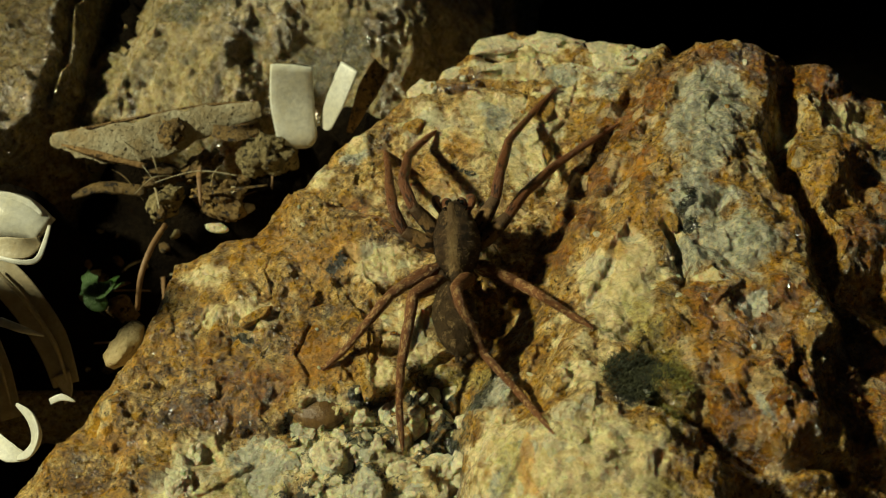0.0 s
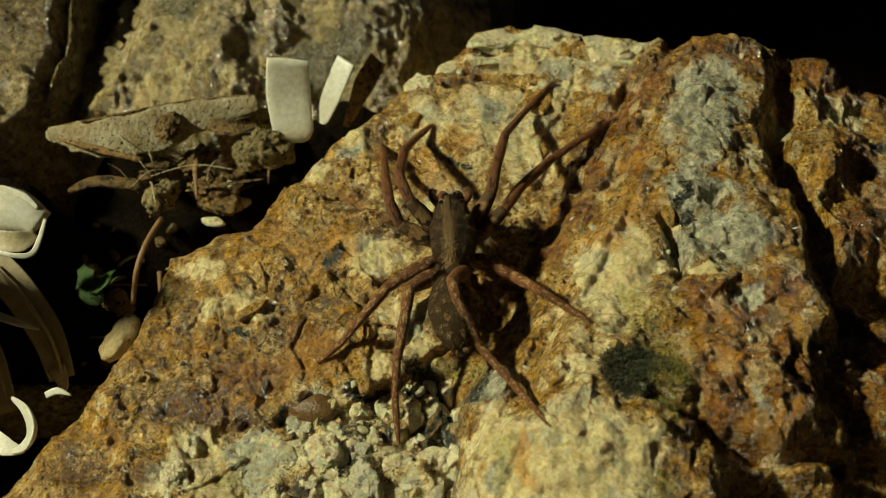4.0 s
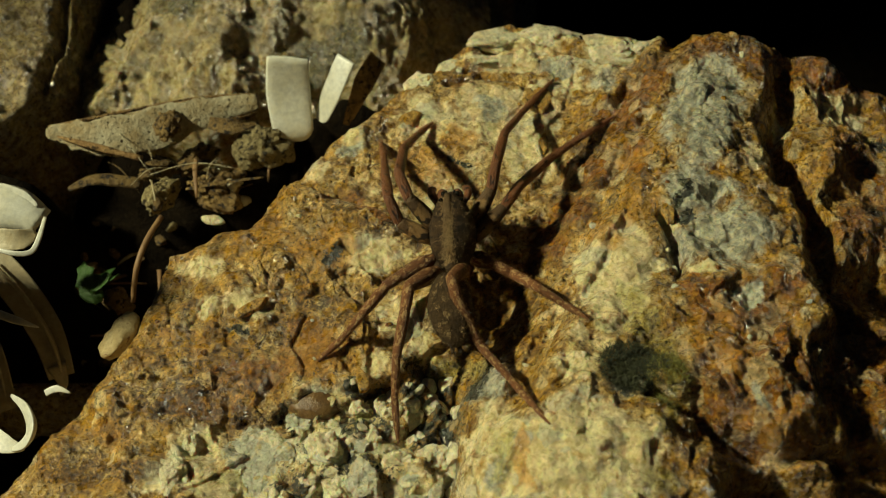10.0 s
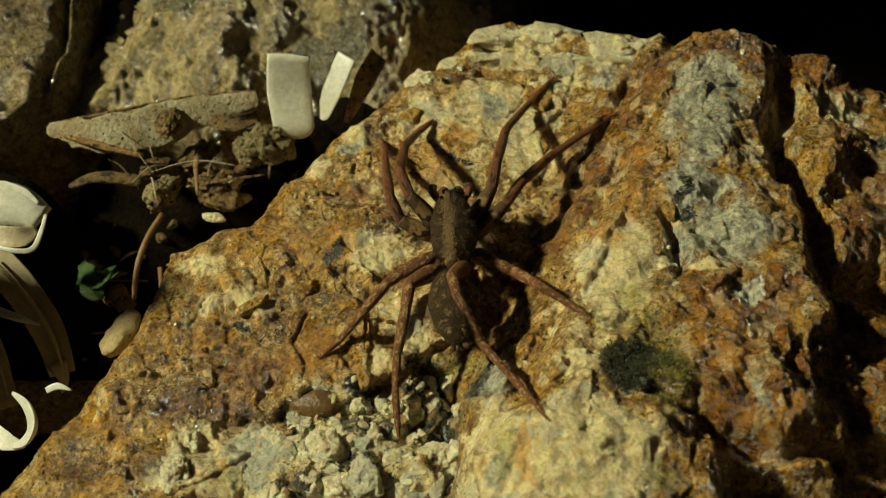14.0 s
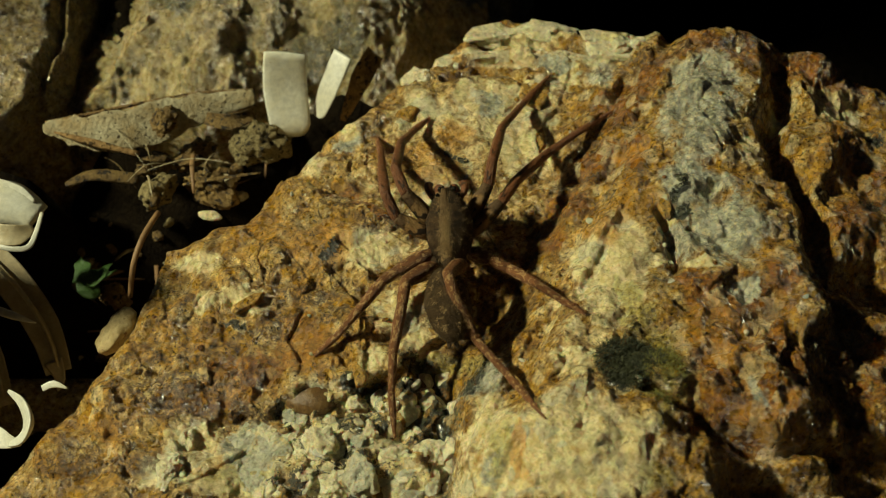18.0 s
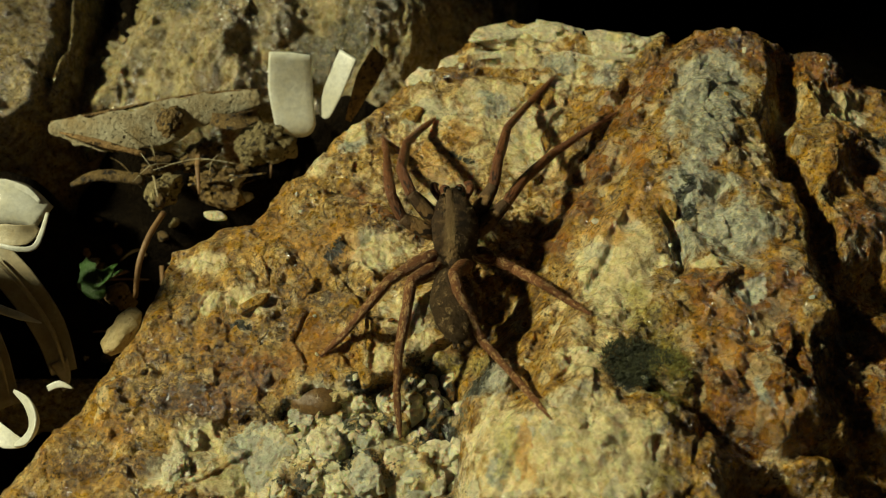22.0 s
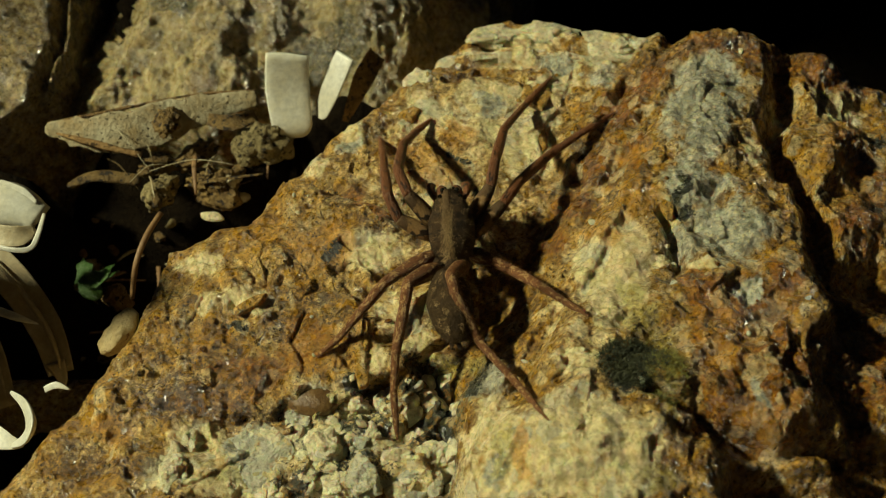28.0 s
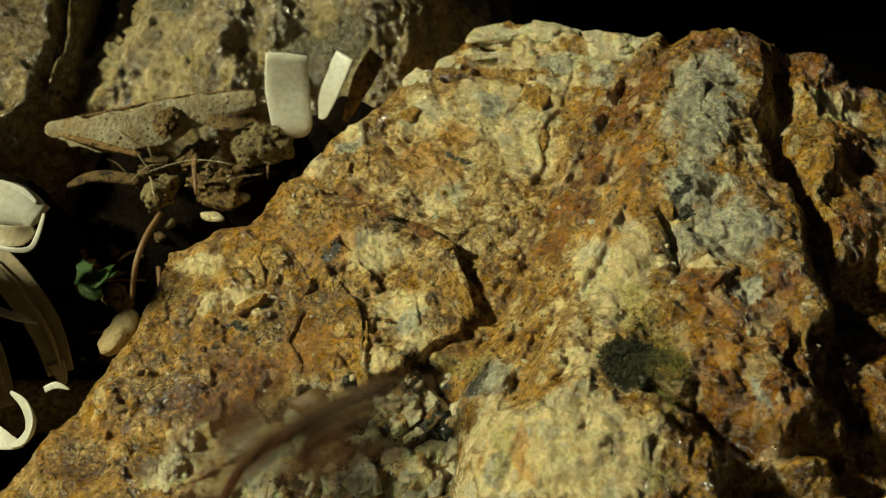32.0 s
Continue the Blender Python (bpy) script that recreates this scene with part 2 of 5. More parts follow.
OCHRE, OCHRE_D = (0.60, 0.325, 0.032), (0.32, 0.148, 0.013)
C_RUST, C_PALE, C_GREY, C_DARK = (0.37, 0.143, 0.011), (0.93, 0.785, 0.43), (0.58, 0.57, 0.43), (0.014, 0.017, 0.011)
m_boulder = rock_material("ochre_granite", OCHRE, OCHRE_D, C_RUST, C_PALE, C_GREY, C_DARK)
m_backrock = rock_material("pale_granite", (0.44, 0.34, 0.145), (0.29, 0.20, 0.075), (0.30, 0.16, 0.065), (0.53, 0.43, 0.21), (0.17, 0.16, 0.09), C_DARK, cracks=0.2)
m_crystal = rock_material("cream_feldspar", (0.96, 0.87, 0.60), (0.84, 0.74, 0.46), OCHRE, C_PALE, C_GREY, C_DARK, gloss=0.05, cracks=0.4, masked=False, clean=0.65)
m_flake = rock_material("ochre_flake", [c * 1.1 for c in OCHRE], OCHRE, C_RUST, C_PALE, C_GREY, C_DARK, cracks=0.3, masked=False)
m_rustflake = rock_material("rust_flake", C_RUST, [c * 0.5 for c in C_RUST], C_RUST, OCHRE, C_GREY, C_DARK, cracks=0.3, masked=False)
m_quartz = rock_material("grey_quartz", [c * 1.1 for c in C_GREY], C_GREY, C_PALE, C_PALE, C_GREY, C_DARK, gloss=0.1, cracks=0.2, masked=False, clean=0.6)


def plain(name, a, b, scale, rough=0.6, relief=0.0, speck=None, speck_scale=6.0, speck_cut=0.6, shine=0.5, rings=None, streak=1.0):
    """Two tones clouded into each other at two scales, with specks and relief."""
    m, nt, bsdf = material(name)
    v = mm_space(nt)
    if streak != 1.0:
        stretch = nt.nodes.new("ShaderNodeVectorMath")
        stretch.operation = "MULTIPLY"
        nt.links.new(v, stretch.inputs[0])
        stretch.inputs[1].default_value = (1.0, 1.0, streak)
        v = stretch.outputs[0]
    n1 = noise_tex(nt, v, scale, 5.0, 0.65, 0.5)
    n2 = noise_tex(nt, v, scale * 6.0, 4.0, 0.65)
    col = blend(nt, ramp(nt, n1, 0.32, 0.68), a, b)
    col = blend(nt, maths(nt, "MULTIPLY", ramp(nt, n2, 0.35, 0.7), 0.5), col, [c * 0.55 for c in a])
    if speck:
        n3 = noise_tex(nt, v, speck_scale, 3.0, 0.6)
        col = blend(nt, ramp(nt, n3, speck_cut, speck_cut + 0.06), col, speck)
    if rings:
        z = node(nt, "ShaderNodeSeparateXYZ", Vector=v).outputs[2]
        wave = maths(nt, "SINE", maths(nt, "ADD", maths(nt, "MULTIPLY", z, rings[0]), maths(nt, "MULTIPLY", n1, 7.0)))
        col = blend(nt, maths(nt, "MULTIPLY", ramp(nt, wave, 0.0, 0.7), 0.75), col, rings[1])
    info = nt.nodes.new("ShaderNodeObjectInfo").outputs["Random"]
    tone = ramp(nt, info, 0.0, 1.0, 0.82, 1.12)
    tc = node(nt, "ShaderNodeCombineColor", Red=tone, Green=tone, Blue=tone).outputs[0]
    col = blend(nt, 1.0, col, tc, "MULTIPLY")
    nt.links.new(col, bsdf.inputs["Base Color"])
    nt.links.new(ramp(nt, n2, 0.3, 0.7, rough - 0.12, rough + 0.12), bsdf.inputs["Roughness"])
    bsdf.inputs["Specular IOR Level"].default_value = shine
    if relief:
        bump(nt, bsdf, maths(nt, "ADD", maths(nt, "MULTIPLY", n1, 1.0), maths(nt, "MULTIPLY", n2, 0.6)), relief * MM)
    return m


m_pebble = plain("brown_pebble", (0.13, 0.065, 0.020), (0.22, 0.13, 0.045), 0.7, 0.4, 0.12, (0.08, 0.045, 0.018), 1.5, 0.62)
# soil taken near black, so that its colour stands for the gap's shade
m_soil = plain("shade_dark_soil", (0.007, 0.005, 0.003), (0.015, 0.010, 0.005), 0.8, 0.9, 0.8, shine=0.05)
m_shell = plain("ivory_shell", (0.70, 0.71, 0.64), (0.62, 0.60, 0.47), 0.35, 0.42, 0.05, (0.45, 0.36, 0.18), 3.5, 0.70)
# cream husk toned down: the colour carries the shade the blades hang in
m_shell_shaded = plain("shaded_husk", (0.46, 0.41, 0.28), (0.36, 0.29, 0.17), 0.4, 0.5, 0.08)
m_barkedge = plain("brown_bark_edge", (0.20, 0.115, 0.045), (0.34, 0.22, 0.09), 0.8, 0.7, 0.3, (0.05, 0.03, 0.012), 2.0, 0.55, shine=0.2)
m_bark = plain("grey_bark", (0.50, 0.46, 0.32), (0.31, 0.23, 0.11), 0.40, 0.75, 0.3, (0.05, 0.035, 0.02), 3.0, 0.60, shine=0.2)
m_litter = plain("brown_litter", (0.11, 0.065, 0.020), (0.27, 0.175, 0.055), 0.8, 0.6, 0.4, (0.02, 0.013, 0.008), 1.8, 0.54, shine=0.35)
m_dirt = plain("crumbly_earth", (0.24, 0.18, 0.07), (0.46, 0.38, 0.18), 1.2, 0.8, 0.6, (0.04, 0.028, 0.012), 1.9, 0.54)
m_straw = plain("dry_straw", (0.34, 0.20, 0.085), (0.22, 0.12, 0.05), 0.6, 0.55, 0.1)
m_green = plain("green_leaf_bit", (0.030, 0.085, 0.012), (0.055, 0.13, 0.022), 1.0, 0.4, 0.25)
m_chipstone = plain("yellow_stone_chip", (0.62, 0.49, 0.24), (0.50, 0.36, 0.15), 0.6, 0.6, 0.2, (0.24, 0.13, 0.05), 1.6, 0.64)
m_moss = plain("dark_moss", (0.022, 0.028, 0.014), (0.085, 0.09, 0.035), 1.2, 0.7)
m_yellowmoss = plain("yellow_moss", (0.16, 0.16, 0.03), (0.30, 0.27, 0.06), 1.2, 0.7)
m_bodyfur = plain("brown_fur", (0.040, 0.023, 0.011), (0.095, 0.056, 0.026), 1.6, 0.6, 0.25, (0.022, 0.014, 0.009), 2.2, 0.54, shine=0.22)
m_band = plain("pale_median_band", (0.20, 0.125, 0.058), (0.11, 0.066, 0.030), 1.5, 0.6, 0.2, shine=0.22)
m_abdomen = plain("mottled_abdomen", (0.040, 0.024, 0.011), (0.13, 0.080, 0.036), 1.2, 0.6, 0.3, (0.34, 0.25, 0.13), 2.2, 0.60, shine=0.22)
m_femur = plain("banded_femur", (0.34, 0.20, 0.075), (0.17, 0.085, 0.034), 1.1, 0.5, 0.25, (0.024, 0.013, 0.007), 1.0, 0.49, shine=0.3, rings=(1.9, (0.045, 0.024, 0.012)), streak=0.8)
m_rearleg = plain("flecked_rear_leg", (0.26, 0.105, 0.038), (0.13, 0.05, 0.020), 1.6, 0.45, 0.4, (0.44, 0.27, 0.115), 4.2, 0.535, shine=0.35, streak=0.5)
m_leg = plain("reddish_brown_leg", (0.22, 0.085, 0.032), (0.12, 0.042, 0.016), 1.3, 0.42, 0.3, (0.036, 0.016, 0.009), 1.7, 0.56, shine=0.35, rings=(1.1, (0.085, 0.032, 0.014)), streak=0.5)
m_hair = plain("brown_bristle", (0.13, 0.080, 0.034), (0.030, 0.017, 0.008), 0.9, 0.5, shine=0.22)
m_darkhair = plain("dark_bristle", (0.022, 0.013, 0.007), (0.05, 0.026, 0.013), 2.0, 0.5, shine=0.22)
m_tanhair = plain("tan_bristle", (0.58, 0.42, 0.22), (0.34, 0.21, 0.095), 2.0, 0.5, shine=0.2)
m_redhair = plain("reddish_bristle", (0.36, 0.16, 0.06), (0.12, 0.04, 0.015), 2.0, 0.55, shine=0.15)
m_eye = plain("black_eye", (0.006, 0.005, 0.004), (0.010, 0.008, 0.006), 2.0, 0.15)


# ---- noise on numpy arrays, in millimetres ----
def hash01(i, j, s):
    n = (i * 374761393 + j * 668265263 + s * 974711) & 0xFFFFFFFF
    n = ((n ^ (n >> 13)) * 1274126177) & 0xFFFFFFFF
    return ((n ^ (n >> 16)) & 0xFFFFF) / 1048575.0


def vnoise(x, y, s):
    i, j = np.floor(x).astype(np.int64), np.floor(y).astype(np.int64)
    u, v = x - i, y - j
    u, v = u * u * u * (u * (u * 6 - 15) + 10), v * v * v * (v * (v * 6 - 15) + 10)
    a, b = hash01(i, j, s), hash01(i + 1, j, s)
    c, d = hash01(i, j + 1, s), hash01(i + 1, j + 1, s)
    return (a + (b - a) * u) * (1 - v) + (c + (d - c) * u) * v - 0.5


def fbm(x, y, size, octaves, s, gain=0.5):
    z, a = 0.0, 1.0
    for k in range(octaves):
        c, q = math.cos(0.7 * k), math.sin(0.7 * k)
        z = z + a * vnoise((x * c - y * q) / size, (x * q + y * c) / size, s + k)
        a, size = a * gain, size / 2.03
    return z


def cells(x, y, size, s):
    """Nearest jittered point: distance, gap to the second, offset to it, two random numbers."""
    gx, gy = x / size, y / size
    i0, j0 = np.floor(gx).astype(np.int64), np.floor(gy).astype(np.int64)
    f1 = np.full(np.shape(gx), 9.0)
    f2, ox, oy, r1, r2 = f1.copy(), f1 * 0, f1 * 0, f1 * 0, f1 * 0
    for di in (-1, 0, 1):
        for dj in (-1, 0, 1):
            i, j = i0 + di, j0 + dj
            dx, dy = gx - i - hash01(i, j, s), gy - j - hash01(i, j, s + 1)
            d = dx * dx + dy * dy
            near = d < f1
            f2 = np.where(near, f1, np.minimum(f2, d))
            f1 = np.where(near, d, f1)
            ox, oy = np.where(near, dx, ox), np.where(near, dy, oy)
            r1, r2 = np.where(near, hash01(i, j, s + 2), r1), np.where(near, hash01(i, j, s + 3), r2)
    return np.sqrt(f1), np.sqrt(f2) - np.sqrt(f1), ox, oy, r1, r2


def facets(x, y, size, slope, jump, s):
    """Broken crystal faces: each cell is a small tilted plane."""
    f, gap, ox, oy, a, b = cells(x, y, size, s)
    return size * slope * ((a - 0.5) * 2 * ox + (b - 0.5) * 2 * oy) + jump * (a - 0.5)


def planes(x, y, size, s):
    """Broken faces without gaps: random heights on a lattice of triangles, joined by flat faces."""
    c, q = math.cos(1.3 * s), math.sin(1.3 * s)
    gx, gy = (x * c - y * q) / size, (x * q + y * c) / size
    gx = gx + 0.35 * vnoise(gx * 0.7, gy * 0.7, s + 5)
    k = (gx + gy) * 0.3660254
    i, j = np.floor(gx + k).astype(np.int64), np.floor(gy + k).astype(np.int64)
    u, v = gx + k - i, gy + k - j
    a, b, d, e = hash01(i, j, s), hash01(i + 1, j, s), hash01(i, j + 1, s), hash01(i + 1, j + 1, s)
    return np.where(u > v, a + (b - a) * u + (e - b) * v, a + (d - a) * v + (e - d) * u) - 0.5


def smooth(v):
    v = np.clip(v, 0.0, 1.0)
    return v * v * (3 - 2 * v)


def side(x, y, line):
    """Distance to a broken line, positive on its right."""
    best = np.full(np.shape(x), 1e9)
    sign = np.zeros(np.shape(x))
    for (ax, ay), (bx, by) in zip(line, line[1:]):
        ux, uy = bx - ax, by - ay
        k = np.clip(((x - ax) * ux + (y - ay) * uy) / (ux * ux + uy * uy), 0, 1)
        px, py = x - ax - k * ux, y - ay - k * uy
        d = np.hypot(px, py)
        off = (uy * (x - ax) - ux * (y - ay)) / math.hypot(ux, uy)
        near = (d < best - 1e-6) | ((d < best + 1e-6) & (np.abs(off) > np.abs(sign)))
        best = np.where(near, d, best)
        sign = np.where(near, off, sign)
    return best * np.where(sign < 0, -1.0, 1.0)


def mound(x, y, cx, cy, rx, ry, turn=0.0, power=2.0):
    c, q = math.cos(math.radians(turn)), math.sin(math.radians(turn))
    u, v = ((x - cx) * c + (y - cy) * q) / rx, (-(x - cx) * q + (y - cy) * c) / ry
    return np.exp(-np.power(u * u + v * v, power / 2))


# the boulder's rim from the near end of the gap round its back
RIM = [(-31.63, -25.74), (-28.5, -18.37), (-26.4, -15.54), (-24.65, -13.02), (-23.4, -10.94), (-22.4, -8.88), (-21.5, -6.91), (-20.9, -4.07),
       (-20.2, -0.37), (-14.5, 1.95), (-12.28, 5.94), (-8.22, 11.31), (-4.31, 15.8), (-0.65, 19.09), (3.14, 22.94), (5.54, 23.6), (12.95, 21.92),
       (18.19, 20.4), (22.75, 18.88), (27.66, 17.25), (35.07, 15.14), (45.24, 12.94)]
CREST = [(5.12, -21.06), (8.12, -15.04), (10.41, -8.59), (13.52, -1.66), (16.03, 3.47), (18.25, 10.51), (23.27, 17.62)]
CLEFT = [(24.6, -20.64), (25.9, -12.2), (26.6, -7.04), (26.0, -3.15), (25.52, 3.62), (24.07, 9.71), (24.38, 19.26)]
BLOCK = [(-9.56, 4.64), (-5.67, 3.26), (-2.69, 2.36), (0.46, 0.05), (1.94, -3.9), (1.22, -7.65), (-2.48, -9.9)]
CRACK = [(-7.65, -2.93), (-6.11, -4.85), (-5.47, -6.73), (-5.31, -9.1)]
PLATE = [(-17.68, -9.46), (-15.08, -11.96), (-11.55, -13.03), (-9.74, -11.66), (-7.06, -11.57), (-2.48, -10.13), (0.62, -9.46)]
GROOVE = [(-1.52, -9.46), (0.61, -12.09), (0.22, -15.45), (0.68, -21.73)]
FLAKE = [(0.67, 1.07), (4.49, 3.26), (7.74, 8.07), (7.71, 11.09), (9.06, 14.29), (9.86, 17.19)]
SEAM_A = [(1.43, 18.55), (4.45, 19.05), (7.42, 18.17)]
SEAM_B = [(3.55, 20.82), (8.2, 20.43), (12.3, 19.15)]
SEAM_E = [(0.28, 16.76), (3.05, 17.89), (5.56, 17.35), (6.66, 15.99)]
SEAM_C = [(-9.54, -5.8), (-10.45, -8.11), (-9.47, -9.9)]
CREVICE = [(14.3, -15.1), (15.6, -16.3), (17.4, -17.5), (20.5, -18.0), (24.2, -17.6)]
SEAM_D = [(15.41, -0.07), (15.99, -2.75), (16.1, -4.64)]


def boulder_z(X, Y, detail=1.0):
    """Height of the boulder's face over the sitting level, and the masks that its shape gives."""
    wx = X + 0.8 * fbm(X, Y, 3.4, 2, 11)
    wy = Y + 0.8 * fbm(X, Y, 3.4, 2, 17)
    z = 0.9 * fbm(X, Y, 14.0, 3, 3)
    # the long crest: a slope that faces the torch, a shoulder behind it, then the cleft
    s = side(wx, wy, CREST)
    rise = 4.6 * smooth(1 - np.maximum(-s, 0) / 8.5)
    rise = np.where(s > 0, 4.6 + 0.02 * s, rise)
    c = side(wx + 3.0 * fbm(X, Y, 6.0, 3, 23), wy + 2.0 * fbm(X, Y, 6.0, 3, 29), CLEFT)
    deep = (0.30 + 0.70 * smooth((19 - Y) / 7.0)) * (0.66 + 0.34 * smooth((Y + 6) / 8.0))
    rise = rise - deep * (3.2 * smooth((c + 1.2) / 2.4) + 0.8 * smooth((c + 4.0) / 4.0))
    rise = rise + deep * (2.5 * smooth((c - 0.8) / 2.4) + 1.8 * planes(wx, wy, 5.0, 71)) * smooth((c - 0.5) / 1.5) - (0.36 * np.maximum(c - 2.5, 0) + 1.6 * smooth((-1.5 - Y) / 3.0) - 1.3 * planes(wx, wy, 3.0, 77)) * smooth((c - 1) / 2) + 1.0 * planes(wx, wy, 2.4, 73) * smooth((c - 1) / 2)
    z = z + rise
    z = z + 1.8 * mound(wx, wy, 9.27, -18.18, 7.0, 7.5, 0, 3.0) - 3.6 * mound(wx, wy, 20.8, -20.9, 3.8, 2.0, -4, 4.0)
    z = z - 1.6 * mound(wx, wy, 28.6, -18.5, 5.0, 4.0, 0, 3.0) - 1.8 * mound(wx, wy, 31.2, -4.2, 3.0, 2.2, -30, 3.0)
    z = z - 2.0 * np.exp(-(side(wx + 1.5 * fbm(X, Y, 1.8, 3, 93), wy, CREVICE) / 0.75) ** 2) - 0.8 * mound(wx, wy, 15.4, -17.0, 1.8, 1.2, -40)
    z = z + 1.0 * mound(wx, wy, 19.8, -14.2, 3.6, 2.8, 0, 4.0)
    z = z + 1.0 * mound(wx, wy, 14.4, -14.17, 2.8, 1.6, -30) + 1.4 * mound(wx, wy, 29.39, 7.49, 3.0, 3.0) + 1.2 * mound(wx, wy, 24.85, -10.6, 1.6, 3.0) + 1.3 * mound(wx, wy, 15, 19.22, 3.0, 2.5) + 1.0 * mound(wx, wy, 9.38, 21.01, 3.5, 1.5)
    z = z - 1.0 * mound(wx, wy, 27.41, -7.04, 1.6, 5.0, 10)
    # broken layers on the sitting face
    b = side(wx, wy, BLOCK)
    z = z + 0.95 * smooth(b / 0.3) * np.exp(-np.maximum(b, 0) / 9.0)
    k = side(X, Y, CRACK)
    z = z + 0.5 * smooth(k / 0.15) * np.exp(-np.abs(k) / 3.0) * mound(X, Y, -5.73, -6.27, 3.2, 4.5)
    p = side(wx, wy, PLATE)
    low = smooth(p / 0.5) * smooth((2.5 - X) / 2.5) * smooth((X + 16) / 4.0)
    z = z - 0.9 * low * np.exp(-np.maximum(p, 0) / 14.0)
    f = side(wx, wy, FLAKE)
    z = z - 0.22 * smooth(f / 0.25) * np.exp(-np.maximum(f, 0) / 3.0)
    for line, depth, width in ((GROOVE, 1.3, 0.7), (SEAM_A, 1.0, 0.3), (SEAM_B, 1.0, 0.35), (SEAM_E, 0.8, 0.3), (SEAM_C, 0.35, 0.15), (SEAM_D, 1.2, 0.45)):
        z = z - depth * np.exp(-(side(X + 0.3 * (wx - X), Y + 0.3 * (wy - Y), line) / width) ** 2)
    # grooves that run with the crest on its near slope
    u, v = 0.45 * X + 0.89 * Y, 0.89 * X - 0.45 * Y
    band = smooth((s + 9.5) / 2.5) * smooth((0.5 - s) / 2.5)
    z = z + detail * band * (0.9 * fbm(v, u * 0.16, 1.3, 3, 81) + 0.35 * planes(v, u * 0.3, 0.7, 83))
    # crystal faces and grain
    calm = np.maximum.reduce([mound(wx, wy, 3.5, 11.5, 7.0, 6.0, 30, 4.0), mound(wx, wy, 8.0, -19.5, 7.0, 4.5, 0, 4.0), mound(wx, wy, 12.0, -4.0, 2.6, 5.0, -20, 4.0),
                              mound(wx, wy, -9.4, -8.2, 2.6, 2.4, 0, 4.0), mound(wx, wy, -13.4, -17.4, 3.4, 2.0, 0, 4.0)])
    rough = (0.85 + 0.3 * low) * (1 - 0.5 * calm)
    z = z + detail * rough * (1.3 * planes(wx, wy, 3.2, 31) + 0.75 * planes(X, Y, 1.5, 41) + 0.32 * facets(wx, wy, 2.2, 0.35, 0.5, 43))
    dome = np.maximum(1 - cells(wx, wy, 1.25, 91)[0], 0)
    z = z + detail * 0.55 * dome * np.maximum.reduce([mound(X, Y, 20, -11, 5.5, 7.5, 0, 4.0), 0.8 * mound(X, Y, 8.0, -19.5, 7.0, 5.0, 0, 4.0), 0.7 * mound(X, Y, -17, -4, 7, 6, 30, 4.0)])
    z = z + detail * low * (0.6 * facets(wx, wy, 1.4, 0.3, 0.4, 47) + 0.5 * planes(X, Y, 0.9, 49))
    z = z + detail * (0.16 * fbm(X, Y, 1.6, 4, 53, 0.5) + (1 - 0.5 * calm) * (0.34 * planes(X, Y, 0.8, 61) + 0.15 * planes(X, Y, 0.36, 63)))
    # the rim rounds off and falls away into the gap
    e = side(X + 0.6 * (wx - X), Y + 0.6 * (wy - Y), RIM)
    z = z - 0.6 * np.square(np.clip(1 - e / 1.6, 0, 1)) - np.clip(-e, 0, None) * 7.0
    return np.maximum(z, -33.0), low, s, c


def masks_of(X, Y, zones, s):
    """Patches of one mineral: warped ovals, 1 inside and 0 outside with a broad border."""
    wx = X + 1.3 * fbm(X, Y, 2.6, 4, s)
    wy = Y + 1.3 * fbm(X, Y, 2.6, 4, s + 9)
    out = np.zeros(np.shape(X))
    for cx, cy, rx, ry in zones:
        u, v = (wx - cx) / rx, (wy - cy) / ry
        out = np.maximum(out, 1.0 - 0.5 * (u * u + v * v))
    return np.clip(out, 0.0, 1.0)


PALE_FACE = [(0, 5.65, 2.1, 3.0), (-0.9, 13.23, 2.9, 2.3), (4.49, 13.1, 3.6, 3.6), (6.6, 9.59, 2.4, 3.2), (7.92, 14.34, 1.8, 3.1), (10.32, 16.34, 1.5, 2.0), (-5.31, -0.71, 2.3, 1.9),
     (-3.17, -5.81, 1.8, 2.1), (-1.35, -8.36, 1.6, 1.6), (-4.83, -9.17, 1.4, 1.3), (7.95, 21.14, 4.7, 1.4), (4.66, 19.42, 3.3, 1.4), (13.84, 19.19, 2.3, 2.3), (16.15, 19.74, 1.6, 1.2),
     (-17.73, -1.71, 2.0, 1.2), (-15.96, -5.04, 0.9, 0.8), (-13.55, -4.94, 1.8, 1.1), (-7.1, 10.8, 1.2, 1.8), (-9.59, 7.96, 1.1, 1.7), (31.03, 12.2, 2.1, 2.7), (30.15, 14.9, 1.2, 1.0),
     (25.76, 10.71, 0.7, 2.1), (22.89, 5.98, 0.9, 1.2)]
PALE_FOOT = [(-13.37, -17.2, 3.9, 2.3), (-16.65, -15.11, 1.7, 1.2), (-17.91, -18.04, 1.6, 1.3), (-6.86, -13.16, 3.1, 1.5), (-5.21, -16.19, 3.2, 2.3), (-8.21, -16.09, 2.1, 2.3), (-2.18, -18.31, 2.4, 1.1),
     (4.15, -19.2, 3.4, 3.1), (7.87, -18.32, 3.6, 3.3), (10.53, -19.38, 2.2, 2.5), (2.87, -16.57, 1.6, 2.2), (8.73, -21.13, 3.7, 1.4), (8.26, -12.85, 1.4, 1.3), (12.79, -3.75, 1.6, 3.9),
     (10.71, -5.97, 1.7, 3.8), (15.93, 0.18, 0.6, 1.8), (15.41, -4.67, 1.2, 0.8), (18, -5.25, 0.8, 0.7), (21.21, -14.25, 1.3, 0.7), (22.4, -16.14, 0.9, 1.0)]
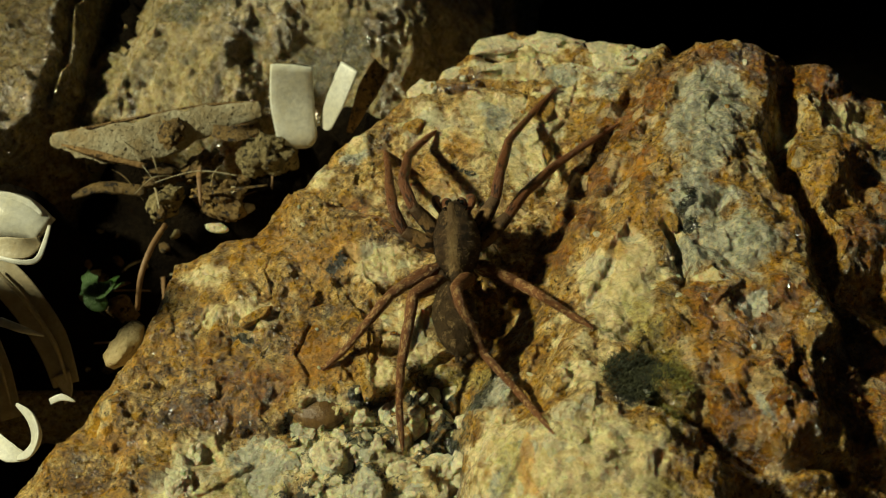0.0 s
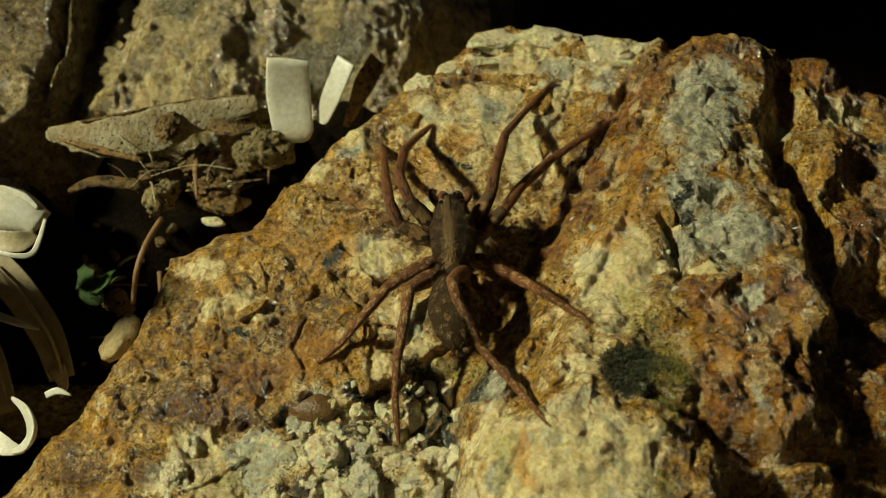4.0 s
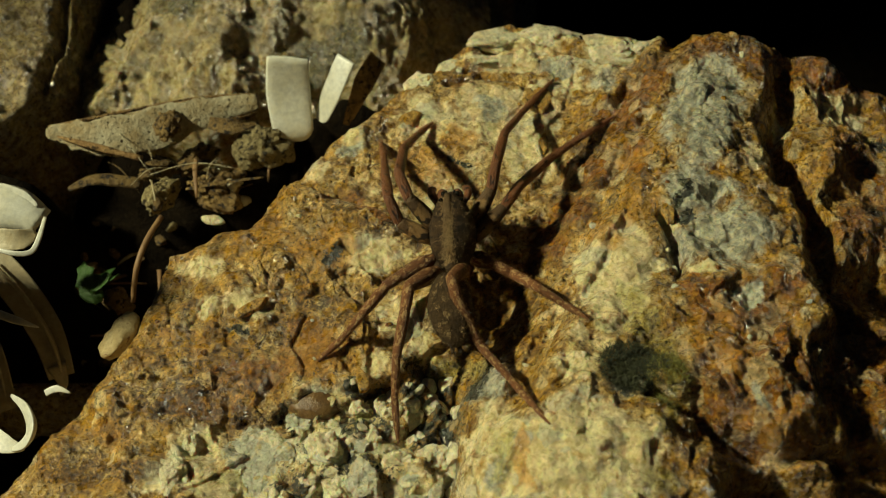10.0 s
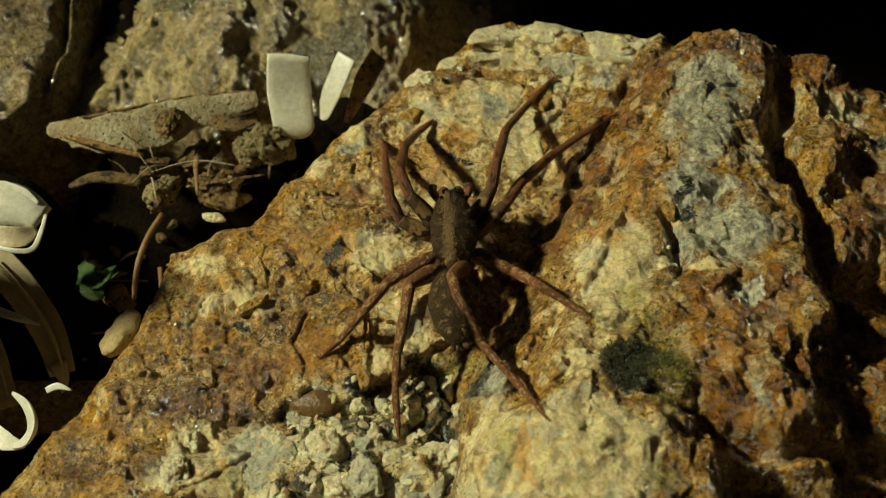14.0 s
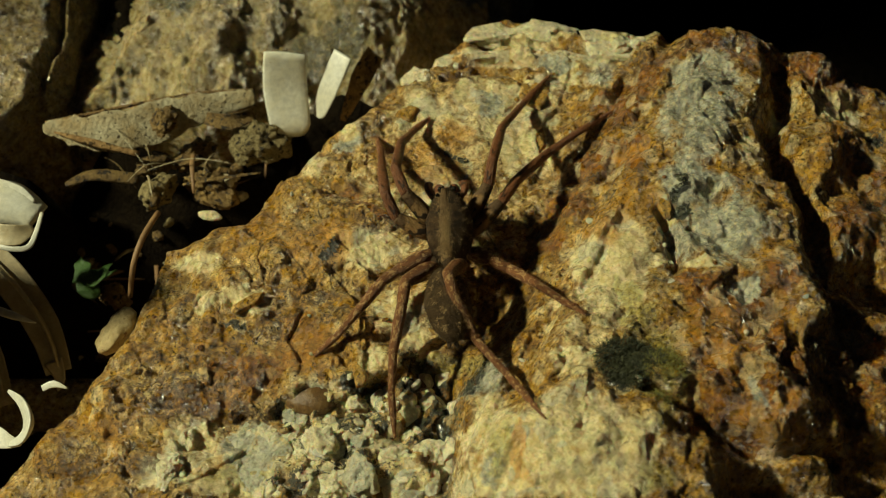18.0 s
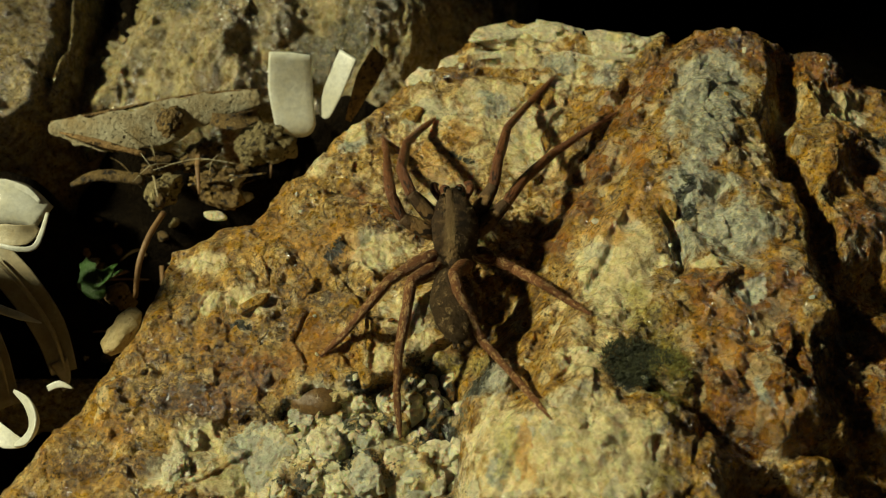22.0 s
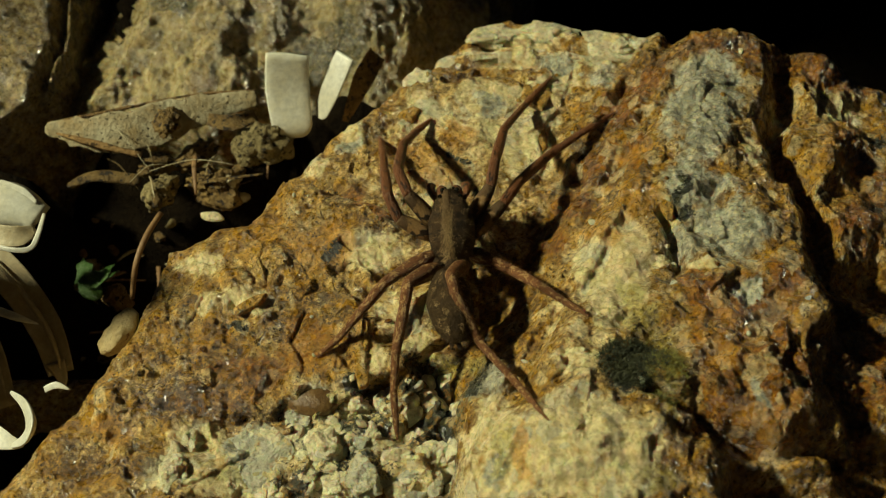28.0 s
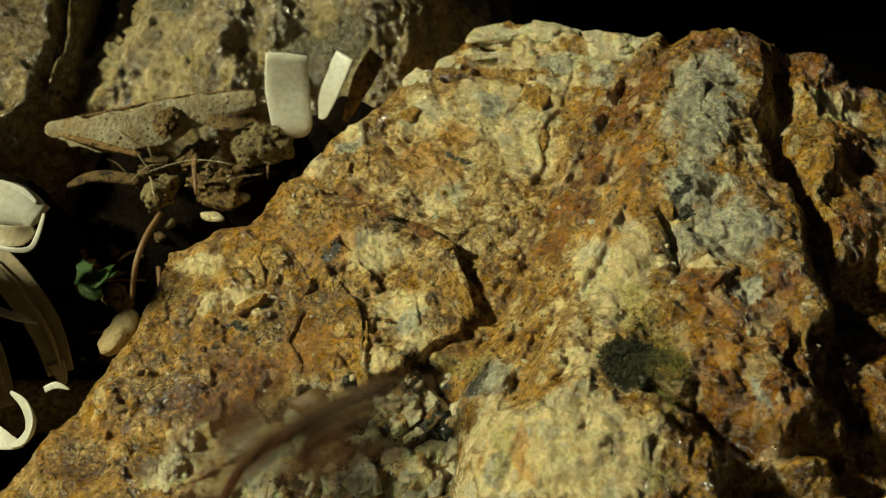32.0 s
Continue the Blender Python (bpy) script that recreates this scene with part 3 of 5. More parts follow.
GREY = [(18.94, 8.64, 2.2, 4.3), (20.34, 13.18, 3.2, 2.0), (21.4, 11.05, 1.9, 2.6), (17.88, 1.95, 2.2, 2.9), (20.01, -1.55, 2.9, 2.6), (16.46, -2.39, 2.0, 1.7), (3.83, 13.7, 1.4, 1.1),
     (9.48, 18.36, 2.0, 0.8), (5.18, -18.1, 0.8, 0.8), (3.13, -19.9, 0.9, 1.4), (2.83, -12.23, 1.4, 1.5), (-12.32, -14.31, 1.0, 0.8), (-8.24, -15.69, 1.1, 1.2), (-7.29, 10.18, 1.1, 0.8),
     (-2.34, -7.33, 0.9, 0.8), (-13.45, -16.09, 1.2, 0.7), (19.95, -15.59, 0.5, 1.4), (20.71, -7.4, 1.0, 1.0), (12.77, 15.93, 0.9, 1.4)]
RUST = [(19.46, -8.29, 3.4, 2.8), (18.83, -12.8, 3.1, 2.8), (19.79, -15.83, 3.3, 2.3), (16.75, -6.15, 1.0, 1.2), (22.58, -12.28, 1.0, 3.2), (22.97, -6.26, 1.4, 1.7), (16.47, 15.03, 2.3, 2.1),
     (14.06, 12.01, 1.9, 2.6), (11.49, 6.5, 2.1, 2.4), (9.19, 2.74, 1.7, 1.8), (7.41, -0.11, 1.3, 1.3), (20.91, 16.1, 2.4, 1.4), (24.05, 16.26, 1.2, 1.7), (14.61, 6.45, 1.1, 2.0),
     (-12.74, -10.18, 2.8, 1.5), (-9.38, -8.06, 2.0, 2.3), (-16.04, -12.17, 3.4, 1.1), (-7.66, 4.79, 1.7, 1.1), (29.98, 15.55, 4.9, 1.6), (32.34, 5.17, 1.9, 2.8), (30.73, 7.16, 1.7, 1.9),
     (30.35, 0.46, 2.2, 2.8), (27.11, -11.93, 1.0, 4.1), (29.46, -12.23, 1.3, 5.0)]
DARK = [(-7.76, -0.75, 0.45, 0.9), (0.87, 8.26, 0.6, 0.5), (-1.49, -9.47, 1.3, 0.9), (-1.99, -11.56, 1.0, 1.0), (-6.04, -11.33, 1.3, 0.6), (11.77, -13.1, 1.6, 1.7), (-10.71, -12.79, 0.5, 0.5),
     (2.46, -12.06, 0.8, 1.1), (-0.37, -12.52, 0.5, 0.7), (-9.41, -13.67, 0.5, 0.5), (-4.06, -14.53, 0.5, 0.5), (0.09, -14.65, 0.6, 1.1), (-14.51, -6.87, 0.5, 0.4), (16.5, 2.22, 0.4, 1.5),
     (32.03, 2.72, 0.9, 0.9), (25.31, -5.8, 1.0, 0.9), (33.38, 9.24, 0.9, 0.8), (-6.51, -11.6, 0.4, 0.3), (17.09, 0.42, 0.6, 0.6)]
ORANGE = [(-21.59, -15.15, 1.3, 1.2), (-14.19, -11.38, 1.3, 0.8), (-9.14, -8.73, 2.1, 2.3), (-1.09, 7.9, 2.4, 1.6), (14.05, 1.41, 1.8, 1.7), (13.82, 6.13, 0.9, 1.4), (4.32, -18.92, 0.6, 1.9),
     (-9, -0.33, 2.5, 1.5), (-12.87, 1.42, 2.1, 1.6), (0.89, 10.75, 1.5, 1.3), (17.64, -10.73, 2.2, 2.6), (21.61, -16.24, 1.6, 1.5), (19.53, -16.4, 1.6, 1.0), (11.17, -0.72, 1.2, 1.7),
     (29.83, 6.03, 1.7, 2.5), (-5.46, -7.83, 0.9, 0.9), (-16.78, -8.77, 1.2, 0.9)]
LICHEN = [(14.03, -11.37, 0.8, 1.5), (14.37, -13.88, 0.5, 1.5), (13.02, -9.19, 1.1, 1.1), (12.9, -15.19, 1.1, 0.4), (14.08, -16.62, 0.6, 1.1), (12.47, -21, 1.3, 0.8), (3.67, -18.27, 0.5, 1.5),
     (0.01, -9.74, 1.2, 0.9), (1.94, -9.84, 0.8, 0.9), (12.49, -7.04, 0.8, 1.4), (-13.3, -18, 1.5, 0.6), (-5.31, -13.63, 1.5, 0.6)]
CRUST = [(-16.49, -11.53, 3.6, 0.8), (-18.97, -13.05, 2.7, 1.1), (-13.33, -12.91, 2.3, 0.6), (-8.8, -4.43, 2.4, 0.7), (-7.09, -6.41, 1.2, 0.7), (-11.07, -6.27, 1.6, 0.8), (-7.55, 3.85, 1.5, 1.0),
     (-3.31, 1.42, 2.5, 0.7), (-12.54, -7.61, 1.6, 0.6), (-19.75, -17.72, 2.9, 0.6), (-23.8, -17.38, 2.6, 1.0), (-17.88, -9.58, 1.9, 0.5), (-0.38, -6.52, 0.8, 0.7), (16.73, 17.21, 5.0, 1.1),
     (27.98, 17.05, 5.9, 1.1), (12.58, 9.41, 2.6, 0.9), (10.13, 4.66, 1.7, 1.0), (-0.76, -11.92, 1.0, 2.6), (0.01, -16.91, 0.6, 2.5)]


def mesh_object(name, verts, faces, mat, smooth_shade=True):
    me = bpy.data.meshes.new(name)
    me.from_pydata([tuple(c * MM for c in v) for v in verts], [], faces)
    me.materials.append(mat)
    if smooth_shade:
        me.shade_smooth()
    me.update()
    return new(name, me)


def part(name, me, mat, parent, label=""):
    """One mesh object under a thing or a part; me is a mesh, or (verts, faces) in millimetres."""
    if isinstance(me, tuple):
        ob = mesh_object(name, me[0], me[1], mat)
    else:
        ob = new(name, me)
    ob.parent = parent
    return tagged(ob, label)


def height_sheet(name, xs, ys, zs, mat, masks=None, stains=None):
    """A rock face on a grid of columns xs and rows ys; its border goes down into the soil."""
    nx, ny = len(xs), len(ys)
    X, Y = np.meshgrid(xs, ys)
    co = np.stack([X, Y, zs + LIFT], -1).reshape(-1, 3) * MM
    idx = np.arange(nx * ny).reshape(ny, nx)
    quads = np.stack([idx[:-1, :-1], idx[:-1, 1:], idx[1:, 1:], idx[1:, :-1]], -1).reshape(-1, 4)
    me = bpy.data.meshes.new(name)
    me.vertices.add(len(co))
    me.vertices.foreach_set("co", co.astype(np.float32).ravel())
    me.loops.add(quads.size)
    me.loops.foreach_set("vertex_index", quads.astype(np.int32).ravel())
    me.polygons.add(len(quads))
    me.polygons.foreach_set("loop_start", np.arange(0, quads.size, 4, dtype=np.int32))
    me.update(calc_edges=True)
    me.materials.append(mat)
    me.shade_smooth()
    for layer, given in (("mineral", masks), ("stain", stains)):
        if given is not None:
            at = me.attributes.new(layer, "FLOAT_COLOR", "POINT")
            at.data.foreach_set("color", np.stack(given, -1).reshape(-1).astype(np.float32))
    return new(name, me)


def spread(*stops):
    """Grid lines: stops of (start, end, step)."""
    return np.concatenate([np.arange(a, b, c) for a, b, c in stops])


# ---- the boulder ----
xs = spread((-62, -36, 1.5), (-36, 41, 0.1), (41, 70, 1.5))
ys = spread((-60, -25, 1.5), (-25, 34, 0.1), (34, 48, 1.5))
X, Y = np.meshgrid(xs, ys)
Z, LOW, S, C = boulder_z(X, Y)
far = np.maximum.reduce([X - 55, -50 - X, -48 - Y, Y - 40, X * 0])
Z = np.maximum(Z - 3.5 * far, -33)
BOULDER_X, BOULDER_Y, BOULDER_Z, BOULDER_LOW = xs, ys, Z, LOW
# the dark patches, with the low broken ground unevenly darkened as well
dark_mask = np.maximum(masks_of(X, Y, DARK, 171), 0.85 * LOW * smooth((X + 12.5) / 2.0) * (0.6 + 0.8 * fbm(X, Y, 1.4, 3, 177)))
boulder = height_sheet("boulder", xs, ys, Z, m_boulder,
                       [masks_of(X, Y, RUST, 101), np.maximum.reduce([0.86 * masks_of(X, Y, PALE_FACE, 131), masks_of(X, Y, PALE_FOOT, 137), 0.46 * mound(X, Y, 0.5, 6.0, 10.0, 12.5, 0, 4.0), 0.44 * mound(X, Y, 11.0, -7.0, 4.5, 10.0, -20, 4.0)]), masks_of(X, Y, GREY, 151), dark_mask],
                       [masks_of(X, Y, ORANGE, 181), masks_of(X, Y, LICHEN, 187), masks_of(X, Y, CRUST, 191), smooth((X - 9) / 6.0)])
tagged(boulder, "rough ochre and rust granite boulder with quartz, half buried", "rock")


# ---- the stones behind the gap ----
BACK_FOOT = [(-31.0, 70), (-31.4, 30), (-32.4, 24), (-31.4, 18.0), (-17.4, 18.4), (-13.5, 21), (-4.7, 21.4), (-0.7, 23.8), (3.5, 30), (6.3, 40)]


def back_z(X, Y):
    wx = X + 1.2 * fbm(X, Y, 4.0, 3, 211)
    wy = Y + 1.2 * fbm(X, Y, 4.0, 3, 217)
    d = -side(wx, wy, BACK_FOOT)
    z = -9.5 + 1.0 * np.minimum(d, 7.0) + 0.3 * np.maximum(d - 7.0, 0)
    z = np.where(d < 0, -9.5 + 6 * d, z)
    z = np.minimum(z, 10 + 0.1 * z)
    f, gap, ox, oy, r1, r2 = cells(wx, wy, 1.7, 227)
    z = z + 3.0 * fbm(X, Y, 9.0, 3, 223) + 0.7 * (1 - np.minimum(f, 0.9) ** 2) + 0.3 * r1 + 0.45 * np.maximum(1 - cells(wx, wy, 0.8, 229)[0], 0) + 0.3 * fbm(X, Y, 1.6, 4, 233) + 0.8 * planes(wx, wy, 3.5, 239)
    return np.maximum(z, -33)


xs = spread((-46, -34, 1.5), (-34, 8, 0.16), (8, 16, 1.0))
ys = spread((4, 8, 1.0), (8, 36, 0.16), (36, 70, 1.5))
X, Y = np.meshgrid(xs, ys)
Z = back_z(X, Y)
far = np.maximum.reduce([Y - 55, X - 9, -33 - X, X * 0])
Z = np.maximum(Z - 4 * far, -33)
lump = [masks_of(X, Y, [(-17.12, 18.11, 2.5, 1.4), (-4.25, 19.89, 2.5, 2.0)], 257), np.full(X.shape, 0.62), masks_of(X, Y, [(-22.5, 27.5, 3, 2), (-10.17, 25.0, 3, 2)], 251), X * 0]
back_rock = height_sheet("back_rock", xs, ys, Z, m_backrock, lump)
tagged(back_rock, "pale cream granite stone with grey mineral patches, behind the gap", "rock")

SIDE_FOOT = [(-31.0, 70), (-31.3, 30), (-31.9, 22), (-33.2, 17.5), (-35.5, 14.5), (-38, 13), (-60, 11)]
SPLIT = [(-34.2, 17), (-33.6, 24), (-33.2, 30), (-33.2, 40)]


def side_rock_z(X, Y):
    wx = X + 0.9 * fbm(X, Y, 4.0, 3, 311)
    wy = Y + 0.9 * fbm(X, Y, 4.0, 3, 317)
    d = side(wx, wy, SIDE_FOOT)
    z = -9 + 0.15 * d + 6.0 * smooth(d / 1.2)
    z = np.where(d < 0, -9 + 6 * d, z)
    z = np.minimum(z, 2 + 0.2 * z) - 2.2 * np.exp(-(side(wx, wy, SPLIT) / 0.45) ** 2)
    z = z + 1.8 * fbm(X, Y, 5.0, 4, 323) + 0.5 * planes(wx, wy, 1.8, 327) + 0.4 * fbm(X, Y, 1.2, 3, 333)
    # a shoulder added out of sight, to keep the torch off the gap and husks
    z = np.maximum(z, -4 + 9 * smooth((19 - Y) / 8) + 22 * np.exp(-((Y + 1.6) / 3.7) ** 4) - 46 * smooth((X + 49) / 6))
    return np.maximum(z, -33)


xs = spread((-80, -48, 1.5), (-48, -24, 0.2))
ys = spread((-40, 8, 1.0), (8, 40, 0.2), (40, 60, 1.5))
X, Y = np.meshgrid(xs, ys)
Z = side_rock_z(X, Y)
Z = np.maximum(Z - 4 * np.maximum.reduce([Y - 50, -70 - X, X + 27, -32 - Y, X * 0]), -33)
side_rock = height_sheet("side_rock", xs, ys, Z, m_backrock, [X * 0, np.full(X.shape, 0.25), X * 0, X * 0])
tagged(side_rock, "narrow pale granite rock with a split along it, by the gap", "rock")

# ---- soil ----
r = np.concatenate([np.arange(0, 140, 2.5), np.geomspace(140, 3.0e6, 40)])
a = np.linspace(0, 2 * math.pi, 120, endpoint=False)
RR, AA = np.meshgrid(r, a, indexing="ij")
X, Y = RR * np.cos(AA) - 15, RR * np.sin(AA) + 8
Z = (-30 + 2.2 * fbm(X, Y, 9.0, 4, 401) + facets(X, Y, 3.0, 0.5, 0.8, 403)) * (RR < 200) - 30.0 * (RR >= 200)
Z = Z + 19 * mound(X, Y, -22.65, 17.42, 15, 9, 10, 4) + 11 * mound(X, Y, -34.25, 4.14, 10, 12, 0, 3) * (1 - mound(X, Y, -22.65, 17.42, 15, 9, 10, 4))
# mounds of this blackened soil fill gap and groove in place of shade
Z = np.maximum(Z, -30 + 23 * mound(X, Y, -8, 20.5, 8, 3.6, 0, 4))
Z = np.maximum(Z, -30 + 25.5 * mound(X, Y, -28.4, 32, 2.8, 13, 0, 6))
Z = np.maximum(Z, -30 + 20.5 * mound(X, Y, -28, 18, 6, 7, 0, 4))
Z = np.maximum(Z, -30 + 23.5 * mound(X, Y, -37, 11.5, 6, 3.6, 0, 4))
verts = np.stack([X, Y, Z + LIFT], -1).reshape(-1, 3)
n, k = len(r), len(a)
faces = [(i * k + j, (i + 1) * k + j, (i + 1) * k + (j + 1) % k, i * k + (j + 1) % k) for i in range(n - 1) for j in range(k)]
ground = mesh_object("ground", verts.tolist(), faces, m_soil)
tagged(ground, "dark soil between the stones, blackened for the shade there", "soil", kind="structure")


# ---- shapes for the small things ----
def frame_on(way, upward):
    z = Vector(way).normalized()
    x = Vector(upward).cross(z)
    x = (x if x.length > 1e-6 else Vector((1, 0, 0))).normalized()
    return x, z.cross(x), z


def loft(points, widths, depths, upward=(0, 0, 1), cup=0.0, sides=10, ridge=0.0, wobble=0.0, seed=0, steps=4):
    """A closed skin along a smooth line: oval sections of given half width and half depth, cupped by bending their sides up."""
    rnd = random.Random(seed)
    pts, ws, ds = [], [], []
    P = [Vector(p) for p in points]
    n = len(P)
    for i in range(n - 1):
        p0, p1, p2, p3 = P[max(i - 1, 0)], P[i], P[i + 1], P[min(i + 2, n - 1)]
        for s in range(steps):
            t = s / steps
            pts.append(0.5 * ((2 * p1) + (p2 - p0) * t + (2 * p0 - 5 * p1 + 4 * p2 - p3) * t * t + (3 * p1 - p0 - 3 * p2 + p3) * t ** 3))
            ws.append(widths[i] * (1 - t) + widths[i + 1] * t)
            ds.append(depths[i] * (1 - t) + depths[i + 1] * t)
    pts.append(P[-1]), ws.append(widths[-1]), ds.append(depths[-1])
    verts, faces = [], []
    m = len(pts)
    for i, p in enumerate(pts):
        way = pts[min(i + 1, m - 1)] - pts[max(i - 1, 0)]
        x, y, z = frame_on(way, upward)
        k = 1 + wobble * (rnd.random() - 0.5)
        for j in range(sides):
            a = 2 * math.pi * j / sides
            u, v = math.cos(a), math.sin(a)
            v = v + ridge * math.cos(3 * a) * 0.3
            kk = k * (1 + 0.5 * wobble * (rnd.random() - 0.5))
            verts.append(p + x * (u * ws[i] * kk) + y * (v * ds[i] + cup * u * u * ws[i]))
    for i in range(m - 1):
        for j in range(sides):
            faces.append((i * sides + j, i * sides + (j + 1) % sides, (i + 1) * sides + (j + 1) % sides, (i + 1) * sides + j))
    faces.append(tuple(range(sides - 1, -1, -1)))
    faces.append(tuple(range((m - 1) * sides, m * sides)))
    return [tuple(v) for v in verts], faces


def lump_mesh(radii, seed, subdivisions=3, rough=0.35, size=0.9):
    """An irregular clod or grain round the origin."""
    bm = bmesh.new()
    bmesh.ops.create_icosphere(bm, subdivisions=subdivisions, radius=1.0)
    off = Vector((seed * 7.13 % 91, seed * 3.7 % 57, seed * 1.9 % 33))
    for v in bm.verts:
        n = noise.fractal(v.co * (0.8 / size) + off, 0.9, 2.0, 6)
        c = noise.voronoi(v.co * (2.6 / size) + off)[0][0]
        v.co = v.co * (1 + 0.7 * rough * n - 0.35 * rough * c)
        v.co = Vector((v.co.x * radii[0], v.co.y * radii[1], v.co.z * radii[2]))
    bm.verts.index_update()
    out = [tuple(v.co) for v in bm.verts], [tuple(w.index for w in f.verts) for f in bm.faces]
    bm.free()
    return out


def plate_mesh(rx, ry, thick, seed, corners=7):
    """A broken flake: an uneven polygon with a smaller top face and chipped edge."""
    rnd = random.Random(seed)
    ring = []
    for i in range(corners):
        a = 2 * math.pi * (i + 0.6 * (rnd.random() - 0.5)) / corners
        k = 0.72 + 0.4 * rnd.random()
        ring.append((rx * k * math.cos(a), ry * k * math.sin(a)))
    verts, faces = [], []
    levels = ((1.0, -0.5), (1.04, -0.1), (0.97, 0.32), (0.86, 0.5))
    for s, h in levels:
        for x, y in ring:
            verts.append((x * s, y * s, h * thick + 0.12 * thick * (rnd.random() - 0.5)))
    n = corners
    for l in range(len(levels) - 1):
        for i in range(n):
            faces.append((l * n + i, l * n + (i + 1) % n, (l + 1) * n + (i + 1) % n, (l + 1) * n + i))
    verts.append((0, 0, thick * 0.62)), verts.append((0, 0, -thick * 0.5))
    t, b = len(verts) - 2, len(verts) - 1
    for i in range(n):
        faces.append((3 * n + i, 3 * n + (i + 1) % n, t))
        faces.append(((i + 1) % n, i, b))
    return verts, faces


def ball(subdivisions):
    """Unit points and triangles of an icosphere, shared by all the grains."""
    bm = bmesh.new()
    bmesh.ops.create_icosphere(bm, subdivisions=subdivisions, radius=1.0)
    bm.verts.index_update()
    out = [v.co.copy() for v in bm.verts], [tuple(w.index for w in f.verts) for f in bm.faces]
    bm.free()
    return out


BALLS = {2: ball(2), 3: ball(3), 4: ball(4)}


def crystal_mesh(rx, ry, rz, seed, fine=3, cuts=11, uneven=0.10):
    """An angular broken grain: a ball cut by flat faces, its edges worn and its faces uneven."""
    rnd = random.Random(seed)
    cut = [(Vector((rnd.gauss(0, 1), rnd.gauss(0, 1), rnd.gauss(0, 1))).normalized(), rnd.uniform(0.48, 0.88)) for _ in range(cuts)]
    off = Vector((seed % 97, seed % 31, seed % 13))
    verts = []
    for p in BALLS[fine][0]:
        k = 1.0
        for n, d in cut:
            q = p.dot(n)
            if q > 0.05:
                k = min(k, d / q)
        k *= 1 + uneven * noise.fractal(p * 1.7 + off, 0.8, 2.0, 4)
        verts.append((p.x * k * rx, p.y * k * ry, p.z * k * rz))
    return verts, BALLS[fine][1]


def thing(name, shape, mat, at=(0, 0, 0), turn=(0, 0, 0), label="", category="", group="", flat=False):
    """A thing of one mesh; at is in millimetres over the sitting level."""
    ob = mesh_object(name, shape[0], shape[1], mat, not flat)
    ob.matrix_world = pose(at[0] * MM, at[1] * MM, (at[2] + LIFT) * MM, *turn)
    return tagged(ob, label, category, group)


# ---- broken flakes and crystals that stand proud on the boulder ----
def ground_at(x, y, grid=None):
    """The boulder's height, or another of its grids, between the four nearest points."""
    grid = BOULDER_Z if grid is None else grid
    i, j = int(np.searchsorted(BOULDER_X, x)) - 1, int(np.searchsorted(BOULDER_Y, y)) - 1
    u, v = (x - BOULDER_X[i]) / (BOULDER_X[i + 1] - BOULDER_X[i]), (y - BOULDER_Y[j]) / (BOULDER_Y[j + 1] - BOULDER_Y[j])
    return float((grid[j, i] * (1 - u) + grid[j, i + 1] * u) * (1 - v) + (grid[j + 1, i] * (1 - u) + grid[j + 1, i + 1] * u) * v)


def on_boulder(name, shape, mat, x, y, sink, turn, label=""):
    ob = mesh_object(name, shape[0], shape[1], mat, False)
    ob.matrix_world = pose(x * MM, y * MM, (ground_at(x, y) - sink + LIFT) * MM, *turn)
    ob.parent = boulder
    return tagged(ob, label)


for i, (x, y, rx, ry, rz) in enumerate([
        (-5.15, 2.41, 1.49, 0.57, -25), (-1.61, 1.12, 1.41, 0.52, -35), (0.04, -0.36, 0.99, 0.52, -30), (-5.43, -7.71, 0.37, 1.62, 0), (0.64, -3.71, 1.08, 1.62, 0),
        (1.43, -4.96, 0.66, 1.43, 10), (7.52, 14.95, 1.41, 1.62, 0), (10.86, 15.68, 0.58, 0.48, 0), (7.72, 10.87, 0.5, 1.43, 0), (-5.51, -10.97, 0.5, 1.14, 20),
        (-13.44, -5.45, 1.41, 0.48, 35), (-14.58, -7.23, 0.5, 0.76, 0), (-2.88, 13.14, 1.41, 0.76, 35), (15.8, 0.73, 0.5, 1.33, 15)]):
    on_boulder("flake", plate_mesh(rx, ry, 0.5, 500 + i, 8), m_rustflake if i < 2 else m_flake, x, y, 0.16, (random.uniform(-8, 8), random.uniform(-12, 4), rz))
for i, (x, y, rx, ry, rz) in enumerate([
        (4.05, 21.63, 2.49, 0.72, 8), (14.16, 19.47, 2.49, 0.76, -5),
        (0.75, 19.12, 1.41, 0.52, 25), (-2.02, 16.91, 1.24, 0.57, 35)]):
    on_boulder("slab", plate_mesh(rx, ry * 1.9, 0.6, 560 + i, 13), m_crystal, x, y, 0.2, (random.uniform(-12, 6), random.uniform(-14, 6), rz), "pale broken slab")
for i, (x, y, rx, ry, rz, turn) in enumerate([
        (8.8, 22.0, 3.0, 1.3, 1.2, -8), (4.2, 21.4, 2.6, 0.9, 0.7, 10), (7.4, 20.3, 2.8, 0.6, 0.5, 2), (3.2, 19.5, 2.4, 0.6, 0.5, 6), (6.0, 18.6, 2.2, 0.5, 0.45, -6),
        (12.6, 20.6, 2.0, 1.0, 0.8, -12), (14.6, 19.6, 1.5, 1.0, 0.8, 15), (10.6, 19.2, 1.9, 0.6, 0.5, -10), (16.2, 19.2, 1.2, 0.8, 0.6, 0)]):
    on_boulder("ledge", crystal_mesh(rx, ry, rz, 840 + i, 4, 12, 0.22), m_crystal, x, y, rz * 0.15, (-6, 4, turn), "pale broken ledge of rock")
rnd = random.Random(5)
